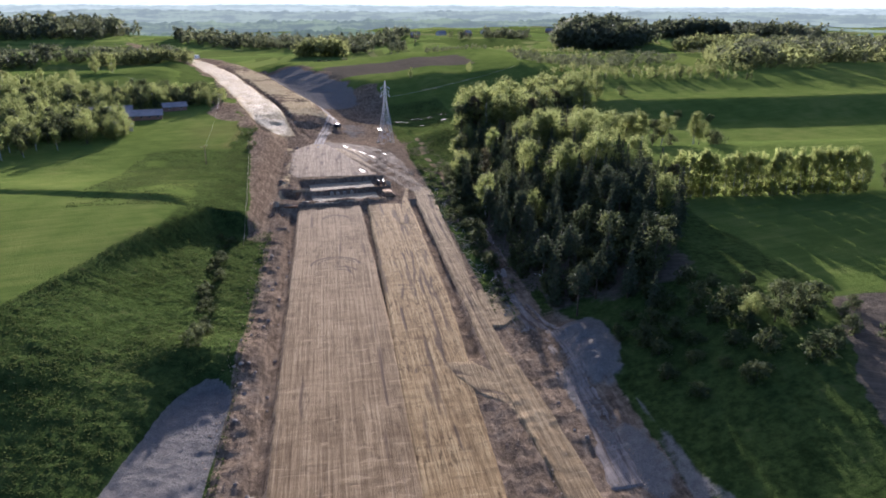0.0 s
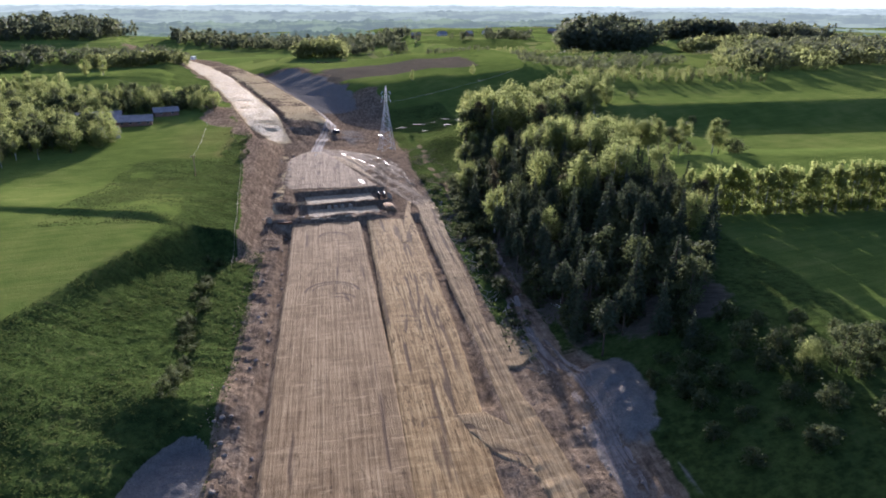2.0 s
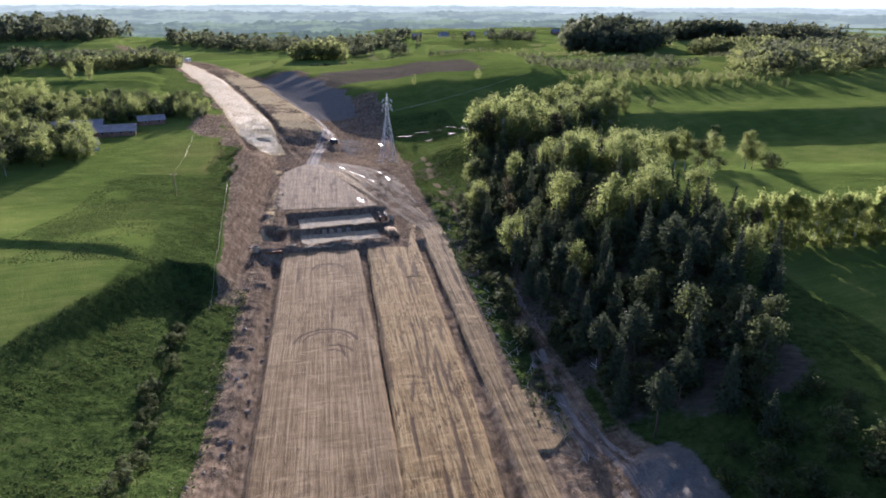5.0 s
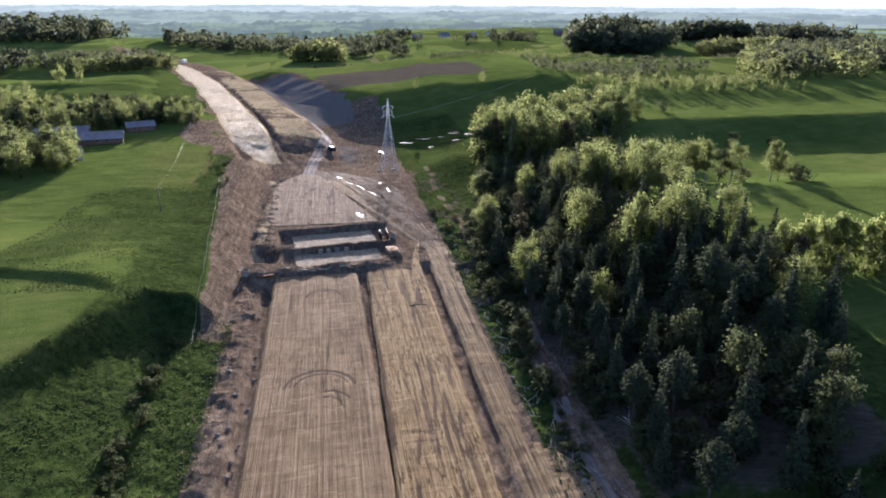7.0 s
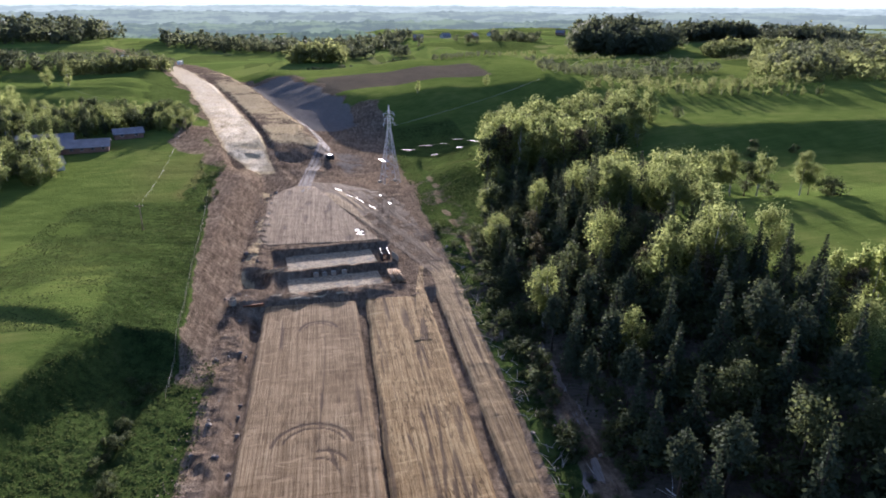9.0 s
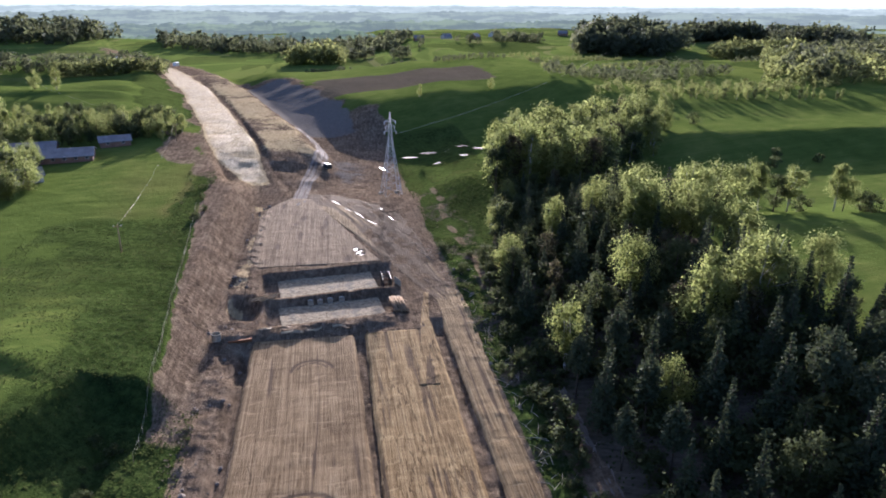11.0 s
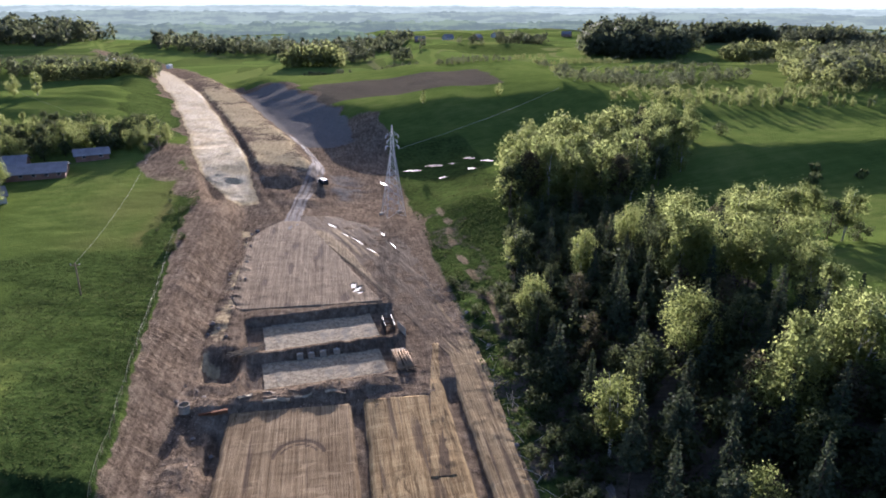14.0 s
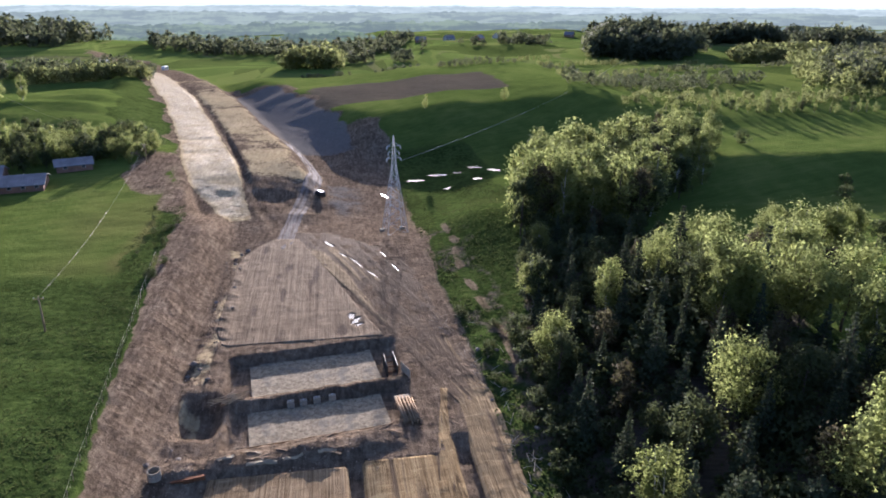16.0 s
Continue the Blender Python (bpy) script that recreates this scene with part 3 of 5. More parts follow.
gravel = np.maximum(gravel, (0.72 + 0.2 * grain(XG, YG, 14, 4)) * band(XG - far_x + 0.6 * wob, 25, 52, 4) * band(YG + wob, 352, 505, 10))
plough = ss(-1, 1, XG - 61.5 + 0.52 * (81 - YG)) * (1 - ss(80, 83, YG))
plough = np.maximum(plough, litter_shade)
ditches = np.maximum(band(XP - ditch_x(YP), -1.1, 1.2, 0.3) * (band(YP, 89, 176, 1.5) + band(YP, 30, 82, 1.5)), band(XP, -20.3, -18.5, 0.3) * (1 - ss(168, 174, YP)))
ditches = np.maximum(ditches, ss(-0.2, 0.2, XP - gap_left(YP)) * ss(-0.2, 0.2, gap_right(YP) - XP) * band(YP, 90, 173, 2))
plough = np.maximum(plough, ditches * np.clip(0.85 + 0.5 * grain(XP, YP * 0.4, 3, 3), 0, 1))
plough = np.maximum(plough, np.clip(0.62 + 0.6 * grain(XG, YG, 15, 4), 0, 0.9) * band(XG, -9, 18, 3) * band(YG, 266, 372, 8))
plough = np.maximum(plough, np.clip(0.7 + 0.7 * grain(XG * 1.4, YG * 0.7, 9, 4), 0, 0.95) * ss(4, 7, XG + 0.29 * np.maximum(YG - 205, 0)) * (1 - ss(16, 19, XG)) * band(YG, 178, 268, 5))
plough = np.maximum(plough, np.clip(0.36 + 0.8 * grain(XG * 1.3, YG, 6, 4), 0, 0.9) * band(XG, 16.5, 28, 2) * band(YG, 104, 262, 6))
plough = np.maximum(plough, np.clip(0.74 + 0.8 * grain(XG, YG, 8, 4), 0, 0.92) * ss(24, 26, -XG) * ss(-0.8, 0.8, XP - fence_x(YP)) * band(YG, 148, 262, 5))
plough = np.maximum(plough, np.clip(0.35 + 0.8 * grain(XG * 0.6, YG, 6, 4), 0, 0.9) * band(XG, -26, 5, 2) * band(YG, 173, 181, 2))
plough = np.maximum(plough, 0.9 * band(YG + 0.1 * XG, 404, 470, 4) * band(XG, -12, 76, 4))
# brown tinge of sun flare put into the west field's colour
dry_and_flare = np.clip(0.5 * band(-XG, 34, 60, 10) * band(YG, 175, 280, 25) * (0.4 + grain(XG, YG, 20, 2)), 0, 1)
dry_and_flare = np.maximum(dry_and_flare, np.clip(0.7 + grain(XG, YG, 8, 3), 0, 1) * band(-XG, 31, 44, 3) * band(YG, 228, 288, 10))
dry_and_flare = np.maximum(dry_and_flare, np.clip(grain(XG, YG, 180, 3) * 0.6, 0, 0.25) * ss(300, 500, YG))
weeds = np.maximum(weeds, band(XG - far_x + 6 * grain(XG, YG, 20, 3), -34, -13, 4) * band(YG, 345, 560, 12))
weeds = np.maximum(weeds, 0.85 * ss(0.05, 0.3, grain(XG, YG + 0.3 * XG, 70, 3)) * ss(300, 340, YG) * ss(60, 100, XG))
for attr, trio in (("zone_a", (soil, weeds, sand)), ("zone_b", (plough, gravel, dry_and_flare))):
    a = gm.color_attributes.new(attr, "FLOAT_COLOR", "POINT")
    a.data.foreach_set("color", np.stack([*trio, np.ones_like(soil)], -1).reshape(-1).astype(np.float32))
ground = tagged(new("ground", gm), "rolling green fields and dug brown soil of a road site", "ground", kind="structure")


# ---- graded carriageways ----
def strip(name, left, right, y0, y1, mat, label, wear=0.05, lift=0.0, dx=0.24, dy=0.34, skirt=0.5, follow=False, ruts=None, ragged=0.22):
    """A sheet of graded soil between two side lines, with sides that go down into the ground."""
    yv = np.arange(y0, y1 + dy / 2, dy)
    n = int((right(yv) - left(yv)).max() / dx) + 2
    u = np.linspace(0, 1, n)[None, :]
    lx, rx = left(yv)[:, None], right(yv)[:, None]
    lx = lx + ragged * grain(yv * 1.0, yv * 0 + 3, 4, 3)[:, None]
    rx = rx + ragged * grain(yv * 1.0, yv * 0 + 9, 4, 3)[:, None]
    X = lx + (rx - lx) * u
    Y = np.repeat(yv[:, None], n, 1)
    Z = lift + wear * grain((X - lx) * 3.0, Y * 0.12, 2.6, 3) + wear * 0.8 * grain(X, Y, 2.0, 3)
    if follow:
        Z = Z + np.maximum(land(X, Y), height(X, Y) - 0.03)
        for px, py, length, width, turn in PUDDLES:
            Z = Z - 0.4 * puddle_mask(X, Y, px, py, length, width, turn)
    R = np.clip(ruts(X, Y), 0, 1) if ruts else np.zeros_like(X)
    Z = Z - 0.07 * R
    P = np.stack([X, Y, Z], -1)
    low = P[:, [0, -1]].copy()
    low[:, 0, 0] -= 0.45
    low[:, 1, 0] += 0.45
    low[:, :, 2] -= skirt
    P = np.concatenate([low[:, :1], P, low[:, 1:]], 1)
    ends = P[[0, -1]].copy()
    ends[:, :, 2] -= skirt
    ends[0, :, 1] -= 0.3
    ends[1, :, 1] += 0.3
    P = np.concatenate([ends[:1], P, ends[1:]], 0)
    m, k = P.shape[:2]
    i = (np.arange(m - 1)[:, None] * k + np.arange(k - 1)[None, :]).reshape(-1)
    me = mesh_of(name, P.reshape(-1, 3), np.stack([i, i + 1, i + 1 + k, i + k], -1), mat, True)
    full = np.zeros((m, k))
    full[1:-1, 1:-1] = R
    full[:, [0, -1]] = 0.35
    a = me.attributes.new("rut", "FLOAT", "POINT")
    a.data.foreach_set("value", full.reshape(-1).astype(np.float32))
    return tagged(new(name, me), label, "road", kind="structure")


def ring(x, y, cx, cy, r, a0, a1, thick=0.26):
    """A wheel track that turns round a point, between two angles in degrees."""
    d, a = np.hypot(x - cx, y - cy), np.degrees(np.arctan2(y - cy, x - cx)) % 360
    return np.exp(-((d - r) / thick) ** 2) * ss(a0 - 8, a0 + 8, a) * (1 - ss(a1 - 8, a1 + 8, a))


def ruts_a(x, y):
    r = ring(x, y, -9.8, 130.6, 4.9, 5, 175) + ring(x, y, -9.6, 130.8, 3.8, 10, 170, 0.16)
    r = r + ring(x, y, -8.8, 126.6, 3.2, 15, 100, 0.2) + ring(x, y, -9.2, 126.0, 2.4, 20, 95, 0.16) + 0.7 * np.exp(-((x + 8.0 - 0.25 * (131 - y)) / 0.2) ** 2) * band(y, 125, 131, 1) + ring(x, y, -9.2, 162.5, 3.0, 5, 185) + ring(x, y, -9.2, 162.5, 2.2, 20, 165, 0.14)
    marks = 0.0
    for k, c in enumerate((-16.4, -14.6, -11.2, -7.0, -5.2, -3.6)):
        marks = marks + 0.55 * np.exp(-((x - c - 0.35 * np.sin(y / 17 + k)) / 0.2) ** 2) * (0.35 + 0.9 * grain(x * 0.2 + 7 * k, y, 14, 3))
    r = r + np.maximum(marks, 0)
    lines = np.exp(-((x + 8.6 + 0.4 * np.sin(y / 9)) / 0.16) ** 2) * band(y, 128, 170, 4) + 0.6 * np.exp(-((x + 12.3) / 0.16) ** 2) * band(y, 60, 128, 6)
    return r + 0.6 * lines + 0.55 * ss(0.30, 0.6, grain(x * 1.6, y * 0.10, 2.0, 3))


def ruts_b(x, y):
    churn = ss(0.10, 0.45, grain(x * 2.4, y * 0.16, 2.4, 3)) * band(y, 92, 172, 10)
    cross = np.exp(-((y - 118 - 0.6 * np.sin(x * 0.8)) / 0.25) ** 2) * band(x, -1, 4, 1) + np.exp(-((y - 116.5) / 0.22) ** 2) * band(x, -1, 4, 1)
    marks = 0.0
    for k, c in enumerate((0.6, 2.2, 4.0, 5.6, 7.4)):
        marks = marks + 0.8 * np.exp(-((x - c - 0.45 * np.sin(y / 13 + 2 * k)) / 0.24) ** 2) * (0.4 + 1.0 * grain(x * 0.2 + 5 * k, y, 10, 3))
    tears = 0.0
    for k, c in enumerate((1.8, 3.4, 5.2, 6.4, 8.0)):
        tears = tears + np.exp(-((x - c - 0.9 * np.sin(y / (6 + k) + 1.7 * k)) / 0.22) ** 2) * band(y, 104 + 3 * k, 134 + 2 * k, 4) * (0.5 + 1.2 * grain(x + 9 * k, y, 5, 2))
    return 0.55 * churn + 0.8 * np.maximum(marks, 0) + np.maximum(tears, 0) + 0.35 * cross + 0.6 * ring(x, y, 2.4, 86.5, 1.5, 10, 200, 0.14) + 0.5 * ring(x, y, 2.6, 86.2, 0.9, 60, 300, 0.12) + 0.5 * ss(0.3, 0.6, grain(x * 1.4, y * 0.10, 2.0, 3))


def ruts_haul(x, y):
    u = x - 14.2 - 0.9 * ss(150, 185, y) - 1.3 * (1 - ss(55, 90, y))
    return 0.7 * np.exp(-((abs(u) - 0.9) / 0.28) ** 2) * (0.6 + 0.6 * grain(x, y, 9, 2)) + 0.4 * ss(0.2, 0.5, grain(x * 2, y * 0.1, 2, 3))


def haul_left(y):
    return 12.0 + 0.6 * ss(92, 106, y) + 1.6 * (1 - ss(55, 85, y)) - 0.33 * np.maximum(y - 184, 0)


def haul_right(y):
    return 16.2 + 1.3 * ss(150, 184, y) + 1.0 * (1 - ss(55, 95, y)) - 1.3 * band(y, 85, 125, 12) - 0.31 * np.maximum(y - 186, 0) + 1.4 * band(y, 200, 245, 14) + 8.5 * ss(192, 240, y) * (1 - 0.5 * ss(246, 262, y))


def ruts_cross(x, y):
    f = (x - haul_left(y)) / (haul_right(y) - haul_left(y))
    lines = ss(-0.05, 0.3, grain(f * 22, y * 0.05, 2.2, 3)) * 0.8 + ss(0.1, 0.35, grain(f * 55, y * 0.08, 2.0, 2)) * 0.4
    return 0.8 * ss(-0.45, 0.25, grain(x + 0.3 * y, y * 0.5, 10, 3)) + lines * (0.8 + 0.3 * grain(x, y, 12, 2))


strip("road_1", lambda y: -18.2 + 0 * y, gap_left, -60, 173.0, ROAD_A,
      "graded sandy carriageway with long wheel tracks", 0.022, ruts=ruts_a)
strip("road_2", gap_right, lambda y: np.minimum(ditch_x(y) - 1.2, 9.8), -60, 173.5, ROAD_B,
      "graded brown loam carriageway rutted by wheels", 0.04, 0.02, ruts=ruts_b)
strip("haul_road", haul_left, haul_right,
      -60, 262.0, HAUL, "unpaved haul road worn into ruts by lorries", 0.09, 0.09, ruts=lambda x, y: ruts_haul(x, y) * (1 - ss(178, 190, y)) + ruts_cross(x, y) * ss(178, 190, y), follow=True)
strip("haul_road_5", lambda y: np.interp(y, (67, 72, 76, 80, 84, 88), (13.6, 12.9, 11.6, 8.6, 6.6, 5.8)), lambda y: np.interp(y, (67, 74, 80, 84, 88), (14.4, 15.2, 14.2, 12.2, 9.0)), 67, 88, HAUL,
      "worn soil ramp from carriageway to haul road", 0.04, 0.05, follow=True, ragged=0.7, skirt=0.2, ruts=lambda x, y: 0.7 * ss(0.0, 0.4, grain(x * 0.5 + y * 0.9, y * 0.35 - x * 0.2, 1.6, 3)))
strip("haul_road_6", lambda y: 15.6 + 0 * y, lambda y: np.interp(y, (99, 103, 107, 111, 114), (17.0, 20.6, 20.8, 19.0, 16.6)), 99, 114, HAUL,
      "worn soil fork between haul road and wood track", 0.05, 0.04, follow=True, ragged=0.7, skirt=0.2, ruts=lambda x, y: 0.6 * ss(0.0, 0.4, grain(x * 0.3, y * 1.4 + x * 0.5, 1.8, 3)))


def track_mid(y):
    """The middle of the winding valley track."""
    return sum(np.interp(y + d, (246, 265, 285, 302, 320, 344, 372), (-14.2, -13.7, -11.2, -8.2, -7.6, -12.8, -21.7)) for d in (-8, -4, 0, 4, 8)) / 5


strip("haul_road_3", lambda y: track_mid(y) - 1.9 - 0.3 * np.sin(y / 9), lambda y: track_mid(y) + 1.9, 250, 366, TRACK, "grey site track that winds down through the valley", 0.06, 0.07, follow=True,
      ruts=lambda x, y: 0.3 + 0.5 * grain(x * 2, y * 0.2, 3, 2) + 0.4 * np.exp(-((abs(x - track_mid(y)) - 0.85) / 0.3) ** 2))
strip("haul_road_4", lambda y: np.interp(y, (156, 168, 176, 188), (5.4, 7.5, 8.3, 10.7)), lambda y: np.interp(y, (156, 168, 176, 188), (8.6, 9.6, 9.9, 11.5)), 156, 188, ROAD_B, "narrow ramp of tan soil up to the haul road", 0.05, 0.06, follow=True,
      ruts=lambda x, y: 0.8 * ss(0.05, 0.4, grain(x * 3 - 0.4 * y, y * 0.1, 2.0, 3)))
strip("road_3", lambda y: -22.6 + 1.5 * (1 - ss(204, 212, y)) + 0.03 * np.maximum(y - 240, 0) ** 1.9, lambda y: 4.2 - 0.29 * (y - 205), 205.5, 257, BED, "graded sandy roadbed beyond the footing trenches", 0.07, 0.10, ruts=lambda x, y: 0.6 * ss(0.25, 0.6, grain(x, y * 0.3, 2.5, 3)), follow=True)

def wood_track(y):
    """The middle of the track along the wood."""
    return sum(np.interp(y + d, (56, 75, 88, 97, 106, 120, 143, 170), (20.6, 22.6, 24.0, 23.0, 20.7, 22.2, 24.4, 25.2)) for d in (-5, 0, 5)) / 3


# shade of the wood put into this track's grey colour
strip("haul_road_2", lambda y: wood_track(y) - 1.6 + 1.2 * ss(112, 160, y), lambda y: wood_track(y) + 1.5 - 1.2 * ss(112, 160, y), 58, 152, TRACK, "pale unpaved track along the edge of the wood", 0.05, 0.03, follow=True, ragged=0.8, skirt=0.25,
      ruts=lambda x, y: 0.8 * np.exp(-((abs(x - wood_track(y)) - 0.85) / 0.25) ** 2) * (0.7 + 0.6 * grain(x, y, 8, 2)) + 0.4 * ss(0.1, 0.4, grain(x * 1.5, y * 0.15, 2, 3)))


# ---- trees ----
def spray(rng, centres, out, size, flat=0.5):
    """Leaf sprays at the centres, turned at random, most of them facing away from out."""
    n = len(centres)
    nrm = rng.normal(size=(n, 3)) + out * 0.9 + np.array([0, 0, flat])
    nrm /= np.linalg.norm(nrm, axis=1)[:, None]
    u = np.cross(nrm, rng.normal(size=(n, 3)))
    u /= np.linalg.norm(u, axis=1)[:, None] + 1e-9
    v = np.cross(nrm, u)
    s = size * rng.uniform(0.6, 1.4, (n, 1))
    droop = nrm * s * 0.25
    return np.stack([centres - u * s - droop, centres + u * s * 0.8 - v * s * 0.7 - droop, centres + u * s * 0.3 + v * s], 1)


def broadleaf(name, seed, h, width, low, blobs, leaves, size, leaf, bark, label, stems=1, ragged=0.35, limbs=3):
    """A broad-leaved tree: trunk with limbs, and a crown of many small sprays."""
    rng = np.random.RandomState(seed)
    tree = tagged(new(name), label, "tree")
    pieces, spots = [], []
    for s in range(stems):
        lean = rng.uniform(-0.05, 0.05, 2) * h + (np.array([math.cos(2.4 * s), math.sin(2.4 * s)]) * 0.09 * h if stems > 1 else 0)
        top = np.array([lean[0], lean[1], h * 0.93])
        base = np.array([0.25 * s, 0.1 * s, -0.4])
        line = [tuple(base + (top - base) * f + np.array([*(rng.uniform(-0.012, 0.012, 2) * h * (f > 0)), 0])) for f in (0, 0.15, 0.35, 0.55, 0.8, 1)]
        r = 0.013 * h / (1 + 0.3 * (stems - 1))
        pieces.append(tube(line, [r * 1.3, r, r * 0.85, r * 0.65, r * 0.35, r * 0.1], 6))
        for b in range(blobs // stems):
            f = rng.uniform(low, 0.97)
            shape = math.sin(math.pi * min(1, max(0.05, (f - low) / (1.04 - low))) ** 0.75) ** 0.7
            a = rng.uniform(0, 2 * math.pi)
            d = width * shape * rng.uniform(0.25, 1.0) ** 0.7 * (1 + ragged * rng.uniform(-1, 1))
            c = base + (top - base) * f
            spot = np.array([c[0] + d * math.cos(a), c[1] + d * math.sin(a), c[2] + rng.uniform(-0.02, 0.05) * h])
            spots.append((spot, width * rng.uniform(0.22, 0.42)))
            if b % limbs == 0:
                start = base + (top - base) * max(low * 0.8, f - 0.14)
                mid = (start + spot) / 2 + np.array([0, 0, -0.015 * h])
                pieces.append(tube([tuple(start), tuple(mid), tuple(spot)], [r * 0.42, r * 0.28, r * 0.08], 3))
    v, f = joined(pieces)
    part("trunk", mesh_of(name + "_trunk", v, f, bark, True), tree)
    per = leaves // len(spots)
    cs, outs = [], []
    for spot, rad in spots:
        d = rng.normal(size=(per, 3)) * 0.62
        cs.append(spot + d * rad * np.array([1, 1, 1.05]))
        outs.append(d)
    cs, outs = np.concatenate(cs), np.concatenate(outs)
    swell = outs + 0.7 * (cs - np.array([0, 0, h * (0.45 + low / 2)])) / np.array([width, width, h * 0.3])
    part("crown", leaves_mesh(name + "_crown", spray(rng, cs, outs, size), leaf, soft(rng, swell)), tree)
    return tree


def conifer(name, seed, h, width, low, leaf, label, tiers=24, sparse=False):
    """A spruce or pine: a straight trunk, whorls of drooping boughs, needles in sprays."""
    rng = np.random.RandomState(seed)
    tree = tagged(new(name), label, "tree")
    pieces = [tube([(0, 0, -0.4), (rng.uniform(-.1, .1), 0, h * 0.4), (rng.uniform(-.15, .15), 0.1, h * 0.75), (0, 0, h)], [0.017 * h, 0.012 * h, 0.007 * h, 0.002 * h], 7)]
    cs, outs = [], []
    for k in range(tiers):
        f = low + (0.985 - low) * k / (tiers - 1)
        z = f * h
        shape = (1 - f) / (1 - low) if not sparse else math.sin(math.pi * min(1, 0.12 + 0.95 * (f - low) / (1 - low))) ** 0.8
        reach = width * max(0.06, shape ** 0.8) * rng.uniform(0.75, 1.2)
        n = max(4, int(7 * reach / width) + 3)
        for b in range(n):
            a = 2 * math.pi * (b + rng.uniform(-0.35, 0.35)) / n + k * 1.3
            d = np.array([math.cos(a), math.sin(a), 0])
            tip = np.array([0, 0, z]) + d * reach * rng.uniform(0.7, 1.15) + np.array([0, 0, (-0.22 if not sparse else 0.12) * reach])
            if k % 3 == 0 and b % 2 == 0:
                pieces.append(tube([(0, 0, z), tuple(tip)], [0.004 * h, 0.001 * h], 4))
            m = max(4, int(17 * reach / width))
            s = rng.uniform(0.15, 1.05, m) ** 0.8
            p = np.array([0, 0, z])[None] * (1 - s[:, None]) + tip[None] * s[:, None] + rng.normal(size=(m, 3)) * 0.10 * reach * np.array([1, 1, 0.5])
            cs.append(p)
            outs.append(np.repeat(d[None], m, 0))
    v, f = joined(pieces)
    part("trunk", mesh_of(name + "_trunk", v, f, BARK, True), tree)
    part("crown", leaves_mesh(name + "_crown", spray(rng, np.concatenate(cs), np.concatenate(outs) * 0.3, 0.30, 0.9), leaf), tree)
    return tree


KINDS = {
    "birch": [broadleaf("birch_tree", 11 + i, 14, 2.5, 0.34, 42, 4400, 0.165, LEAF_SPRING, BIRCH_BARK, "slender birch in fresh yellow-green spring leaf", 1 + i % 2) for i in range(3)],
    "maple": [broadleaf("broadleaf_tree", 31 + i, 13, 4.0, 0.28, 50, 5200, 0.175, LEAF_SPRING, BARK, "round-crowned tree with bright spring leaves") for i in range(3)],
    "alder": [broadleaf("alder_tree", 51 + i, 13, 3.0, 0.22, 36, 2400, 0.225, LEAF_DEEP, BARK, "dense dark-green alder at the wood's edge") for i in range(3)],
    "aspen": [broadleaf("aspen_tree", 71 + i, 12, 2.2, 0.30, 30, 1700, 0.20, LEAF_RED, BARK, "thin tree with reddish-brown opening buds") for i in range(2)],
    "spruce": [conifer("spruce_tree", 91 + i, 15, 2.7, 0.10, NEEDLES, "dark conical spruce with drooping boughs") for i in range(2)],
    "pine": [conifer("pine_tree", 101 + i, 15, 2.6, 0.42, NEEDLES, "tall pine with a bare lower trunk", 16, True) for i in range(2)],
    "sapling": [broadleaf("young_birch", 141 + i, 8, 1.5, 0.08, 34, 1900, 0.15, LEAF_YOUNG, BIRCH_BARK, "young birch in fresh leaf down to the ground", limbs=14) for i in range(2)],
    "thicket": [broadleaf("thicket", 161 + i, 5, 2.6, 0.06, 20, 900, 0.26, LEAF_DEEP, BARK, "dark low thicket of leafy shoots under trees", 3) for i in range(2)],
    "bush": [broadleaf("bush", 121 + i, 4, 2.0, 0.12, 18, 750, 0.19, LEAF_DEEP, BARK, "low leafy bush in rough grass", 2) for i in range(2)],
}
KINDS["far_birch"] = [broadleaf("birch_tree", 211 + i, 14, 2.7, 0.16, 30, 2000, 0.24, LEAF_SPRING, BIRCH_BARK, "slender birch in fresh yellow-green spring leaf") for i in range(3)]
KINDS["far_maple"] = [broadleaf("broadleaf_tree", 231 + i, 13, 4.0, 0.14, 34, 2400, 0.26, LEAF_SPRING, BARK, "round-crowned tree with bright spring leaves") for i in range(3)]
KINDS["far_alder"] = [broadleaf("alder_tree", 251 + i, 13, 3.0, 0.20, 24, 1300, 0.32, LEAF_DEEP, BARK, "dense dark-green alder at the wood's edge") for i in range(2)]
USED = set()
BIAS = {"birch": 14, "maple": 13, "alder": 13, "aspen": 12, "spruce": 15, "pine": 15, "bush": 4, "sapling": 8, "thicket": 5, "far_birch": 14, "far_maple": 13, "far_alder": 13}
tree_rng = np.random.RandomState(5)


def plant(kind, x, y, top=None, tall=None, group="", wide=1.0):
    """Sets a tree of that kind at a place, with its top at a height above the road or with a size of its own."""
    if y > 236 and kind in ("birch", "maple", "alder"):
        kind = "far_" + kind
    z = ground_z(x, y)
    tall = tall if tall else max(2.0, top - z)
    s = tall / BIAS[kind]
    stock = KINDS[kind]
    pick = stock[tree_rng.randint(len(stock))]
    m = pose(x, y, z, 0, 0, tree_rng.uniform(0, 360)) @ Matrix.Diagonal((s * wide, s * wide, s, 1))
    if pick.name not in USED:
        USED.add(pick.name)
        pick.matrix_basis = m
        ob = pick
    else:
        ob = copy_thing(pick, m @ Matrix.Diagonal((1 / pick.scale.x, 1 / pick.scale.y, 1 / pick.scale.z, 1)))
    if group:
        ob["group"] = group
    return ob


